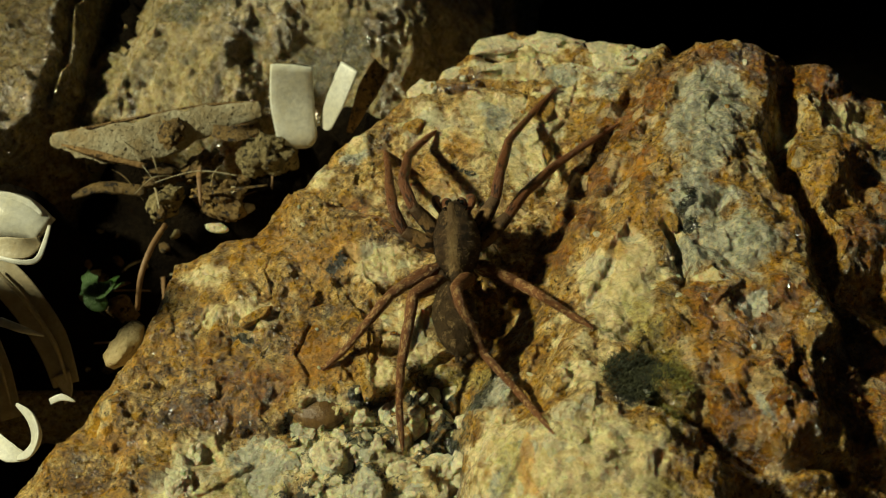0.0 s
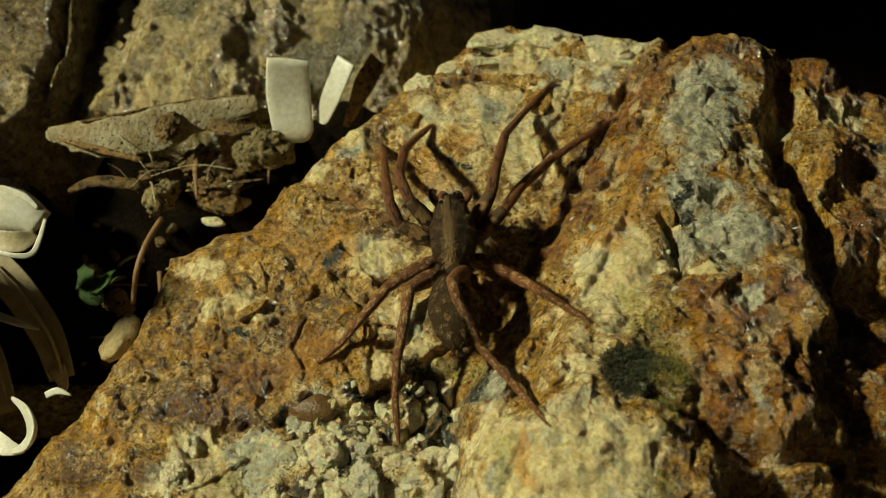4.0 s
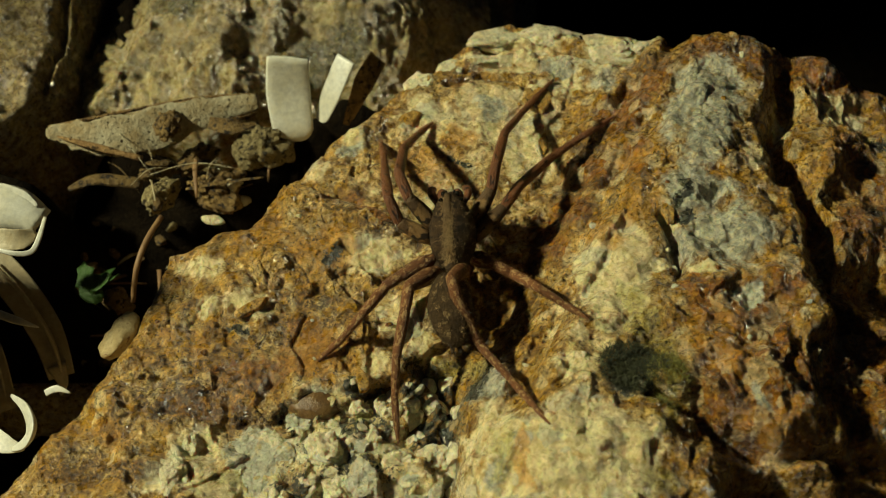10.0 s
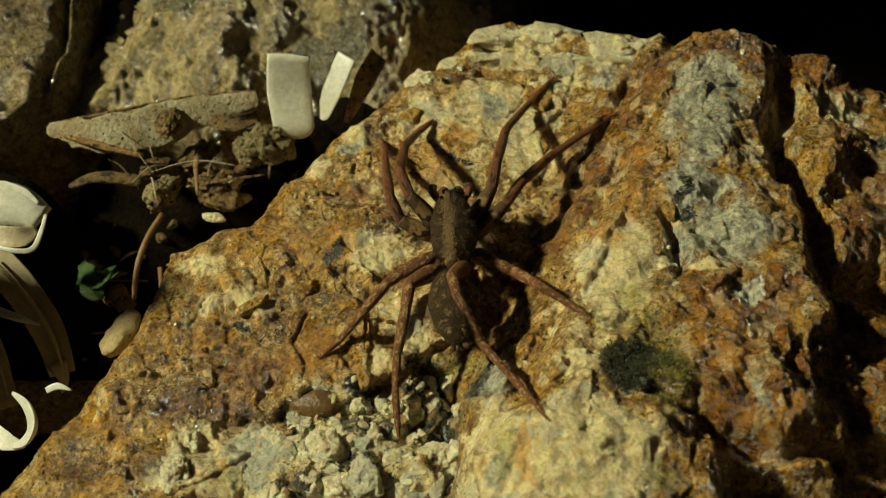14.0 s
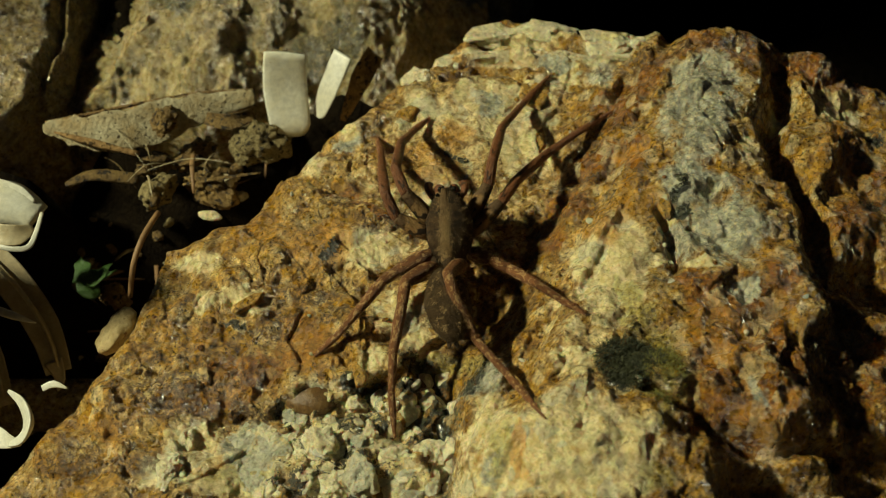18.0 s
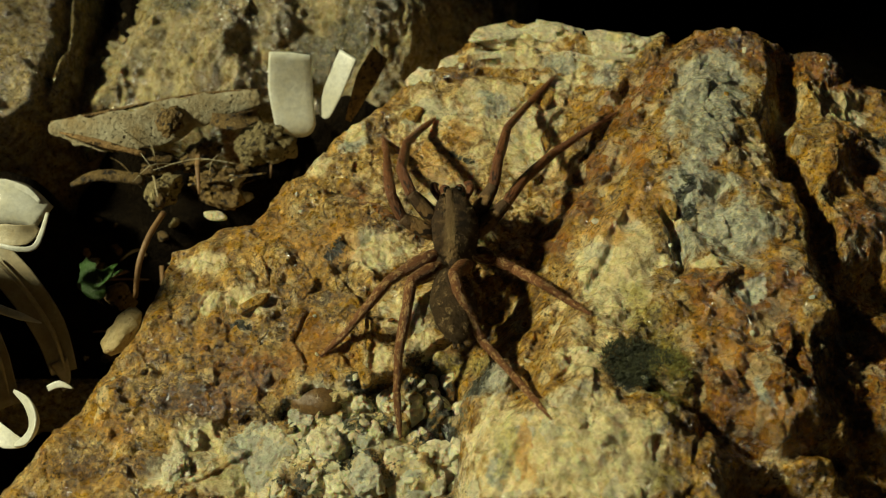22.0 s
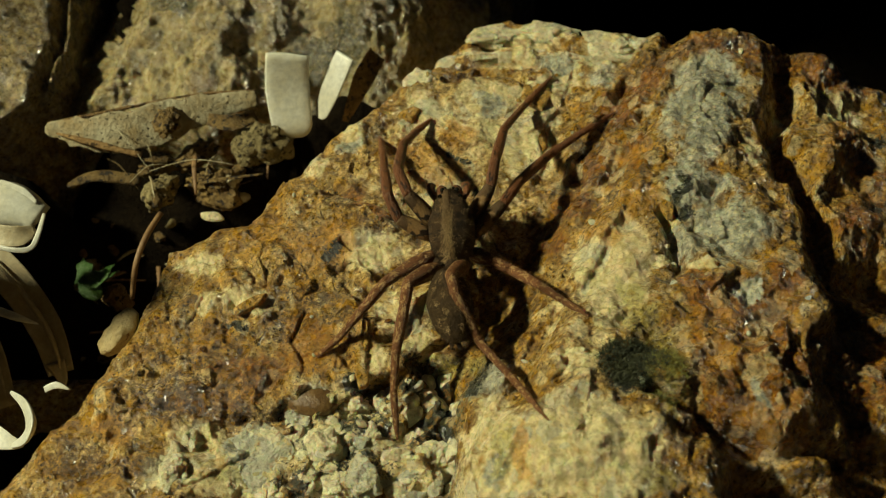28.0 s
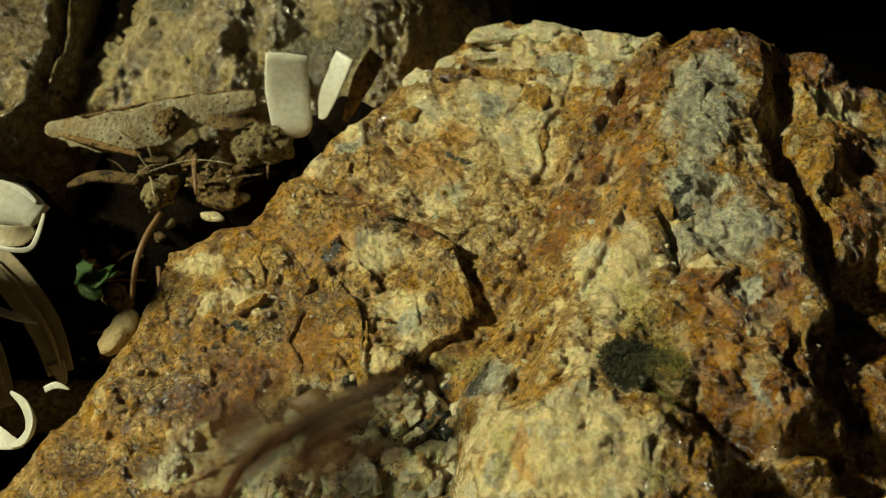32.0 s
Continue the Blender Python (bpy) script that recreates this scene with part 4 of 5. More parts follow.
for i in range(170):
    px, py = rnd.uniform(-14.0, 1.5), rnd.uniform(-19, -9.5)
    if ground_at(px, py, BOULDER_LOW) < 0.6:
        continue
    size = rnd.uniform(0.35, 1.2)
    mat = m_quartz if rnd.random() < 0.15 else m_crystal
    on_boulder("crystal", crystal_mesh(size, size * rnd.uniform(0.7, 1.2), size * rnd.uniform(0.5, 0.9), 900 + i), mat, px, py, size * 0.50,
               (rnd.uniform(-30, 30), rnd.uniform(-30, 30), rnd.uniform(0, 360)))
for i, (x, y, size, low) in enumerate([
        (-12.72, -16.51, 2.6, 0.35), (-17.56, -17.95, 1.7, 0.45), (-16.98, -15.45, 1.1, 0.6), (-6.69, -12.81, 1.3, 0.5), (-7.78, -15.71, 1.25, 0.7), (-5.14, -18.18, 1.5, 0.7),
        (-2.91, -18.71, 1.5, 0.6), (-6.92, -18.17, 1.2, 0.7), (-4.8, -15.02, 1, 0.7), (-9.36, -15.98, 1, 0.7), (-1.37, -19.13, 1.6, 0.5), (-8.83, -17.72, 0.8, 0.6),
        (-0.92, -16.31, 1.4, 0.5), (-2.95, -16.76, 1.1, 0.6), (-5.75, -12.37, 0.8, 0.6), (-9.89, -13.4, 1, 0.6), (-3.81, -12.79, 0.7, 0.6), (-11.34, -14.66, 1, 0.6)]):
    lump = crystal_mesh(size * 1.1, size * (0.8 + 0.4 * rnd.random()), size * low * 1.2, 700 + i, 4, 9, 0.30)
    on_boulder("crystal", lump, m_crystal if i % 5 else m_quartz, x, y, size * low * 0.5, (rnd.uniform(-14, 14), rnd.uniform(-14, 14), rnd.uniform(0, 360)))
pebble = on_boulder("pebble", lump_mesh((2.0, 1.3, 1.0), 741, 4, 0.10, 1.4), m_pebble, -8.89, -12.09, 0.35, (0, -8, -14), "smooth brown half-sunk pebble")
pebble.data.shade_smooth()
for i in range(140):
    px, py = rnd.uniform(-24.0, 27.0), rnd.uniform(-16, 22)
    if side(np.array([px]), np.array([py]), RIM)[0] < 1.0:
        continue
    size = rnd.uniform(0.12, 0.36)
    mat = (m_quartz, m_crystal, m_flake, m_rustflake)[rnd.randrange(4)]
    on_boulder("grain", crystal_mesh(size, size * rnd.uniform(0.7, 1.3), size * rnd.uniform(0.5, 0.9), 1300 + i, 2), mat, px, py, size * 0.1,
               (rnd.uniform(-30, 30), rnd.uniform(-30, 30), rnd.uniform(0, 360)))


# ---- the litter in the gap ----
def put(name, points, widths, depths, mat, label, category, **how):
    return thing(name, loft(points, widths, depths, **how), mat, label=label, category=category)


bark = put("bark_strip", [(-33.06, 14.92, -4), (-31.7, 14.92, -4), (-29.51, 14.49, -4), (-26.5, 14.67, -4), (-23.14, 15.9, -4), (-19.99, 17.28, -4), (-17.45, 18.04, -4), (-15.72, 18.42, -4)],
           [0.35, 0.85, 1.35, 1.62, 1.5, 1.2, 0.9, 0.55], [0.06, 0.09, 0.1, 0.12, 0.11, 0.1, 0.1, 0.08], m_bark,
           "flat grey strip of bark with brown edges, lying in the gap", "bark", upward=(0, -0.6, 0.8), cup=-0.05, sides=26, wobble=0.34, seed=4)
part("torn_edge", [loft([(x, y, z) for x, y, z in line], w, [0.14] * 4, upward=(0, -0.6, 0.8), sides=8, wobble=0.6, seed=6) for line, w in
                   (([(-32.93, 15.42, -3.9), (-27.71, 16.92, -3.9), (-21.74, 18.57, -3.9), (-15.81, 19.22, -3.9)], [0.14, 0.16, 0.13, 0.1]),)][0], m_barkedge, bark, "torn brown edge")
part("splinter", loft([(x, y, z) for x, y, z in [(-32, 14.44, -3.9), (-28.54, 13.28, -3.9), (-24.74, 12.33, -4.2)]], [0.1, 0.3, 0.22], [0.08, 0.12, 0.1], upward=(0, -0.6, 0.8), sides=8, wobble=0.5, seed=7), m_barkedge, bark, "loose brown splinter")
put("shell_chip", [(-12.8, 19.25, 0.5), (-12.98, 17.94, -2.5), (-12.67, 16.06, -5), (-12.66, 15.79, -6)], [1.75, 1.85, 1.7, 0.7], [0.22, 0.25, 0.22, 0.1], m_shell,
    "ivory rectangular shell chip standing upright in the litter", "shell chip", upward=(0.05, -0.88, 0.45), cup=0.06, sides=14)
sliver = put("shell_sliver", [(-8.03, 19.54, 0), (-8.62, 18.77, -1), (-9.43, 17.71, -2.6), (-10.18, 16.93, -4.2), (-10.39, 16.66, -4.6)], [0.95, 1.0, 0.95, 0.7, 0.25], [0.14, 0.15, 0.14, 0.12, 0.08], m_shell,
             "narrow white shell sliver seen near its edge, leaning on the stone", "shell chip", upward=(-0.55, -0.6, 0.55), cup=0.12, sides=14)
put("dead_leaf", [(-5.63, 20.7, -1), (-6.8, 18.75, -2), (-8.32, 16.69, -5)], [0.9, 1.0, 0.3], [0.08, 0.08, 0.06], m_litter,
    "brown dead leaf scrap behind the white slivers", "leaf", upward=(0.5, -0.7, 0.5), cup=0.3)
husk = put("white_husk", [(-37.14, 6.65, -2.6), (-34.94, 6.08, -2.3), (-33.34, 5.75, -2.3), (-32.06, 5.25, -2.5), (-31.28, 4.81, -2.8)], [1.9, 1.9, 1.75, 1.4, 1.15], [0.75, 0.75, 0.65, 0.5, 0.35], m_shell,
           "glossy white husk with layered skins and an open tip", "husk", upward=(0.1, -0.45, 0.85), cup=-0.28, sides=11, wobble=0.10, seed=3, steps=2)
for line, w, mat, name, label in (
        ([(-34.2, 1.85, -2.1), (-32.31, 1.24, -1.9), (-31.06, 1.4, -1.9), (-30.72, 2.76, -1.9), (-30.76, 4.8, -2.2)], [0.16, 0.2, 0.22, 0.2, 0.14], m_shell, "lip", "thick white lower lip of the husk"),
        ([(-34.99, 3.12, -2.4), (-33.56, 2.77, -2.2), (-32.18, 2.77, -2.2), (-31.23, 3.48, -2.3)], [0.6, 0.85, 0.8, 0.3], m_shell_shaded, "inner_skin", "cream inner skin in the shaded tone"),
        ([(-36.21, 7.3, -2), (-34.31, 6.92, -1.8), (-32.68, 6.33, -1.9), (-31.54, 5.68, -2.2)], [0.5, 0.75, 0.7, 0.3], m_shell, "outer_skin", "thin white outer skin")):
    part(name, loft([(x, y, z) for x, y, z in line], w, [0.12] * len(w), upward=(0.1, -0.6, 0.75), cup=0.25, sides=12), mat, husk, label)
blade = put("drooping_husk", [(-36.06, 3.56, -5), (-33.4, 1.36, -6.5), (-30.95, -1.56, -8.5), (-29.74, -4.48, -10.5)], [1.4, 1.5, 1.5, 1.2], [0.15, 0.18, 0.18, 0.12], m_shell_shaded,
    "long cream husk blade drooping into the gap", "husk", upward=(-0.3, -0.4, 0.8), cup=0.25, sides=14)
part("fold", loft([(-35.31, 2.54, -4.7), (-32.72, 0.31, -6.1), (-30.57, -2.32, -8.1), (-29.81, -4.36, -10)], [0.12, 0.2, 0.2, 0.1], [0.16, 0.2, 0.2, 0.12], upward=(-0.3, -0.4, 0.8), sides=8), m_shell_shaded, blade, "raised fold along the blade")
part("torn_tip", loft([(-30.2, -3.86, -9.8), (-29.67, -5.03, -10.6), (-29.95, -5.8, -11.2)], [0.9, 0.5, 0.1], [0.1, 0.1, 0.05], upward=(-0.3, -0.4, 0.8), cup=0.25, sides=8), m_shell_shaded, blade, "torn brown-edged tip")
blade = put("drooping_husk", [(-36.94, -0.21, -9), (-35.57, -3.18, -11), (-34.42, -6.14, -13)], [1.3, 1.4, 1.0], [0.15, 0.18, 0.12], m_shell_shaded,
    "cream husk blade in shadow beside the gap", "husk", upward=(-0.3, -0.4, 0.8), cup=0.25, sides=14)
part("fold", loft([(-36.36, -1.18, -8.7), (-35.26, -3.35, -10.7), (-34.45, -5.8, -12.7)], [0.1, 0.18, 0.1], [0.14, 0.18, 0.1], upward=(-0.3, -0.4, 0.8), sides=8), m_shell_shaded, blade, "raised fold along the blade")
put("husk_tip", [(-33.38, -2.97, -3.6), (-31.56, -3.66, -3.6), (-30.01, -4, -4)], [0.35, 0.3, 0.04], [0.15, 0.15, 0.05], m_shell,
    "thin white husk point curling up", "husk", upward=(0, -0.4, 0.9), cup=0.3)
put("husk_tip", [(-29.22, -8.41, -6), (-28.31, -8.26, -5.6), (-27.25, -8.63, -5.6)], [0.25, 0.28, 0.05], [0.12, 0.12, 0.05], m_shell,
    "small white husk tip on the soil", "husk", upward=(0, -0.4, 0.9), cup=0.3)
put("curled_petal", [(-30.87, -9.68, -4), (-29.47, -10.88, -3.6), (-28.7, -12.39, -3.6), (-29.08, -13.41, -4), (-30.39, -13.45, -5)], [0.12, 0.42, 0.58, 0.45, 0.12], [0.1, 0.2, 0.26, 0.2, 0.08], m_shell,
    "white curled petal shaped like a hook", "petal", upward=(-0.7, -0.2, 0.6), cup=0.4, sides=12)
put("curled_petal", [(-32.26, -12.13, -5), (-30.88, -13.01, -5), (-29.53, -13.36, -5)], [0.8, 0.7, 0.15], [0.14, 0.14, 0.08], m_shell,
    "white petal lying at the gap's edge", "petal", upward=(0, -0.5, 0.8), cup=0.3, sides=12)
put("dry_twig", [(-22.9, 7.72, -6), (-23.64, 5.07, -5.6), (-24.33, 2.97, -6.5), (-24.9, 1.49, -9)], [0.24, 0.26, 0.25, 0.2], [0.22, 0.24, 0.22, 0.2], m_straw,
    "thin bent dry brown stem in the gap", "stem", sides=8)
scrap = put("green_leaf_scrap", [(-29.23, 4.34, -8), (-28.49, 2.94, -7.8), (-27.9, 1.83, -8), (-27.39, 1.15, -8.6)], [0.5, 1.0, 1.1, 0.3], [0.08, 0.1, 0.1, 0.06], m_green, "crumpled dark green leaf scrap in the gap", "leaf", upward=(-0.5, -0.3, 0.8), cup=0.35, wobble=0.5, seed=21)
for i, (line, w) in enumerate((([(-28.08, 1.86, -7.8), (-26.99, 2.38, -7.2), (-26.55, 3.87, -7.8)], [0.3, 0.8, 0.2]), ([(-27.45, 2.43, -7.6), (-26.41, 2.41, -7), (-26, 3.21, -7.8)], [0.3, 0.6, 0.15]))):
    part("lobe", loft(line, w, [0.08, 0.1, 0.05], upward=(-0.4, -0.2, 0.9), cup=0.4, wobble=0.5, seed=22 + i), m_green, scrap)
thing("stone_chip", lump_mesh((1.35, 1.95, 1.0), 33, 4, 0.5, 1.3), m_chipstone, (-22.98, -6.26, -1.4), (20, -15, -42), "smooth pale yellow stone chip beside the boulder", "stone")
thing("stone_chip", lump_mesh((1.0, 0.5, 0.4), 35, 3, 0.3), m_crystal, (-18.65, 7.38, -6), (0, 0, -8), "small white stone chip on the litter", "stone")
put("dry_husk", [(-31.29, 11.29, -7), (-28.97, 12.05, -6.6), (-25.25, 11.89, -7)], [0.2, 0.6, 0.5], [0.2, 0.35, 0.3], m_litter, "dry folded brown husk under the bark strip", "husk", sides=10, wobble=0.3)
for name, px, mat, sd, rr, label in (
        ("earth_clod", (-15.23, 15.04, -6), m_dirt, 41, (2.1, 2.4, 1.8), "crumbly yellow-brown clod of earth by the shell chip"),
        ("earth_clod", (-16.35, 13.97, -6.2), m_dirt, 42, (1.0, 1.2, 0.9), "small crumbly pale clod of earth"),
        ("earth_clod", (-23.44, 10.69, -7), m_dirt, 43, (1.3, 1.9, 1.3), "granular yellowish clod at the stem's foot"),
        ("seed_hull", (-18.86, 11.3, -7.4), m_litter, 44, (2.6, 1.9, 1.6), "rough brown seed hull half buried in litter"),
        ("seed_hull", (-22.9, 15.3, -3.5), m_litter, 45, (1.2, 1.9, 0.7), "dark brown broken hull on the bark strip"),
        ("litter_crumb", (-24.12, 13, -6.5), m_litter, 46, (1.6, 1.0, 0.8), "dark litter crumb below the bark strip"),
        ("litter_crumb", (-21.08, 14.63, -7), m_litter, 47, (2.4, 1.2, 0.9), "dark brown litter crumb in the gap"),
        ("litter_crumb", (-26.56, 2.3, -10), m_litter, 48, (1.2, 1.4, 0.8), "dull brown litter crumb by the green scrap")):
    thing(name, lump_mesh(rr, sd, 5, 0.55, 0.8), mat, px, (0, 0, sd * 20), label, "litter")
put("leaf_scrap", [(-19.71, 16.53, -4.6), (-17.68, 15.81, -4.2), (-15.84, 16.97, -4.6)], [0.5, 0.7, 0.5], [0.12, 0.14, 0.1], m_litter, "curled brown leaf scrap on the bark strip", "leaf", upward=(0, -0.6, 0.8), cup=0.5)


def gap_floor(x, y):
    hit, place, n, i, ob, m = scene.ray_cast(bpy.context.evaluated_depsgraph_get(), Vector((x, y, 60 + LIFT)) * MM, Vector((0, 0, -1)))
    return place.z / MM - LIFT if hit else -20.0


bpy.context.view_layer.update()
rnd = random.Random(77)
for i in range(60):
    x, y = rnd.uniform(-33, -14), rnd.uniform(2, 20)
    z = gap_floor(x, y)
    if z > -5.5:
        continue
    size = rnd.uniform(0.25, 0.8)
    tagged(thing("litter_crumb", lump_mesh((size, size * rnd.uniform(0.5, 1.0), size * 0.6), 200 + i, 3, 0.5, 0.7), (m_litter, m_dirt, m_litter, m_bark)[i % 4],
                 (x, y, z + size * 0.2), (0, 0, rnd.uniform(0, 360)), "small dark crumb of litter in the gap", "litter"), group="litter crumbs in the gap")
for i in range(46):
    x, y = rnd.uniform(-32, -13), rnd.uniform(4, 19)
    z = gap_floor(x, y)
    if z > -4.5:
        continue
    a, l = rnd.uniform(0, 6.28), rnd.uniform(1.2, 3.6)
    dx, dy = l * math.cos(a), l * math.sin(a)
    w = rnd.choice((0.04, 0.06, 0.10, 0.22))
    pts = [(x - dx, y - dy, z + 0.1), (x, y + rnd.uniform(-0.5, 0.5), z + rnd.uniform(0.4, 1.2)), (x + dx, y + dy, z + 0.2 + rnd.uniform(0, 0.9))]
    tagged(put("plant_fibre", pts, [w * 0.6, w, w * 0.4], [0.04, 0.05, 0.03], (m_straw, m_litter, m_bark)[i % 3], "thin dry plant fibre among the litter", "fibre", sides=6), group="fibres in the gap")


# ---- moss on the crest ----
def strands(count, cx, cy, rx, ry, length, width, seed, surface):
    rnd = random.Random(seed)
    verts, faces = [], []
    for i in range(count):
        a, k = rnd.uniform(0, 2 * math.pi), math.sqrt(rnd.random())
        x, y = cx + rx * k * math.cos(a), cy + ry * k * math.sin(a)
        z = surface(x, y) - 0.05
        p = Vector((x, y, z))
        d = Vector((rnd.gauss(0, 1), rnd.gauss(0, 1), rnd.uniform(0.2, 1.2))).normalized() * length * rnd.uniform(0.4, 1)
        w = Vector((rnd.gauss(0, 1), rnd.gauss(0, 1), 0)).normalized() * width
        q = p + d * 0.55 + Vector((0, 0, 0.12))
        e = p + d + Vector((rnd.gauss(0, 0.12), rnd.gauss(0, 0.12), -0.1))
        n = len(verts)
        verts += [tuple(p - w), tuple(p + w), tuple(q + w * 0.8), tuple(q - w * 0.8), tuple(e)]
        faces += [(n, n + 1, n + 2, n + 3), (n + 3, n + 2, n + 4)]
    return verts, faces


shape = strands(2600, 11.9, -12.9, 2.1, 1.9, 0.8, 0.020, 71, ground_at)
moss = thing("moss_tuft", shape, m_moss, label="dark greenish black moss tuft on the boulder's crest", category="moss")
tagged(moss, kind="stuff")
shape = strands(900, 14.0, -13.9, 1.3, 2.2, 0.6, 0.020, 72, ground_at)
moss = thing("moss_tuft", shape, m_yellowmoss, label="thin yellow-green moss on the boulder's crest", category="moss")
tagged(moss, kind="stuff")


# ---- the spider ----
BODY = Vector((0.58, 0.43, 0.18))          # the point of the rock under its body
spider = tagged(new("spider"), "mottled brown hairy wolf spider with reddish legs, clinging to the boulder", "spider")
SIT = pose(BODY.x * MM, BODY.y * MM, (BODY.z + LIFT) * MM, 8, 0, 3)
spider.matrix_world = SIT
TO_BODY = SIT.inverted()


def body_space(p):
    """A place over the sitting level, in millimetres, in the spider's own space in millimetres."""
    return (TO_BODY @ Vector((p[0] * MM, p[1] * MM, (p[2] + LIFT) * MM))) / MM


def fur(count, place, length, width, lean, seed):
    """Short bristles; place(random) gives a root and its outward way."""
    rnd = random.Random(seed)
    verts, faces = [], []
    for i in range(count):
        p, n = place(rnd)
        d = (n * 0.7 + lean * rnd.uniform(0.3, 1.1) + Vector((rnd.gauss(0, 0.3), rnd.gauss(0, 0.3), rnd.gauss(0, 0.3)))).normalized()
        w = d.cross(n if abs(d.dot(n)) < 0.98 else Vector((1, 0, 0))).normalized() * width
        l = length * rnd.uniform(0.5, 1.2)
        k = len(verts)
        verts += [tuple(p - w - n * 0.03), tuple(p + w - n * 0.03), tuple(p + d * l)]
        faces.append((k, k + 1, k + 2))
    return verts, faces


def egg(rx, ry, rz, front=0.0, seed=0, bumps=0.03, rings=28, sides=30, pinch=None):
    """An egg along y; front narrows its head end."""
    verts, faces = [(0, -ry, 0)], []
    for i in range(1, rings):
        t = math.pi * i / rings
        y, r = -math.cos(t), math.sin(t)
        k = 1 - front * max(0.0, y) ** 1.2
        if pinch:
            k *= pinch(y)
        for j in range(sides):
            a = 2 * math.pi * j / sides
            n = 1 + bumps * noise.noise(Vector((math.cos(a) * 3, y * 4, math.sin(a) * 3 + seed)))
            verts.append((rx * r * k * n * math.cos(a), ry * y, rz * r * (0.55 + 0.45 * k) * n * math.sin(a)))
    verts.append((0, ry, 0))
    for j in range(sides):
        faces.append((0, 1 + (j + 1) % sides, 1 + j))
    for i in range(rings - 2):
        for j in range(sides):
            q = 1 + i * sides
            faces.append((q + j, q + (j + 1) % sides, q + sides + (j + 1) % sides, q + sides + j))
    last, q = len(verts) - 1, 1 + (rings - 2) * sides
    for j in range(sides):
        faces.append((q + j, q + (j + 1) % sides, last))
    return verts, faces


def moved(shape, at, turn=(0, 0, 0)):
    m = Matrix.Translation(at) @ pose(0, 0, 0, *turn)
    return [tuple(m @ Vector(v)) for v in shape[0]], shape[1]


HEAD = body_space((0.6, -0.9, 3.9))       # middle of the carapace
TAIL = body_space((0.5, -7.5, 4.1))       # middle of the abdomen
carapace = part("carapace", moved(egg(1.72, 2.95, 1.5, 0.26, 3, 0.03), HEAD, (6, 0, 0)), m_bodyfur, spider, "dark brown furry carapace")


def on_egg(rx, ry, rz, front, at, tilt, top_only=True):
    m = pose(0, 0, 0, *tilt)

    def place(rnd):
        while True:
            p = Vector((rnd.gauss(0, 1), rnd.gauss(0, 1), abs(rnd.gauss(0, 1)) if top_only else rnd.gauss(0, 1))).normalized()
            k = 1 - front * max(0.0, p.y) ** 1.2
            q = Vector((p.x * rx * k, p.y * ry, p.z * rz * (0.55 + 0.45 * k)))
            n = Vector((p.x / rx, p.y / ry, p.z / rz)).normalized()
            return Vector(at) + m @ q, m @ n
    return place


band = loft([HEAD + Vector((-0.26, 2.5, 1.0)), HEAD + Vector((-0.32, 1.2, 1.46)), HEAD + Vector((-0.32, -0.6, 1.38)), HEAD + Vector((-0.14, -2.2, 0.8)), HEAD + Vector((0, -2.8, 0.45))],
            [0.20, 0.26, 0.34, 0.22, 0.12], [0.06, 0.05, 0.05, 0.06, 0.05], sides=10, wobble=0.2, seed=8)
part("median_band", band, m_band, carapace, "paler brown stripe of fur along the carapace")


def on_band(rnd):
    y = rnd.uniform(-0.9, 0.85)
    k = 1 - 0.38 * max(0.0, y) ** 1.2
    x = rnd.gauss(-0.20, 0.13)
    z = math.sqrt(max(0.0, 1 - y * y - x * x)) * 1.5 * (0.55 + 0.45 * k)
    n = Vector((x, y * 0.3, 1)).normalized()
    return HEAD + pose(0, 0, 0, 6, 0, 0) @ Vector((x * 1.75, y * 2.95, z)), n


part("band_fur", fur(2600, on_band, 0.34, 0.014, Vector((0, -1.2, 0)), 3), m_tanhair, carapace, "tan fur of the stripe")
part("carapace_fur", fur(3600, on_egg(1.72, 2.95, 1.5, 0.26, HEAD, (6, 0, 0)), 0.26, 0.012, Vector((0, -0.8, 0)), 12), m_darkhair, carapace, "short dark brown fur")


def on_rays(rnd):
    """Pale streaks that run out from the middle of the carapace."""
    a = (rnd.randrange(5) - 2) * 0.5 + rnd.gauss(0, 0.05)
    d, sd = rnd.uniform(0.45, 0.95), rnd.choice((-1, 1))
    x, y = sd * d * math.cos(a), d * math.sin(a) * 0.9
    z = math.sqrt(max(0.0, 1 - x * x - y * y))
    n = Vector((x, y * 0.4, z + 0.1)).normalized()
    return HEAD + pose(0, 0, 0, 6, 0, 0) @ Vector((x * 1.72, y * 2.95, z * 1.5)), n


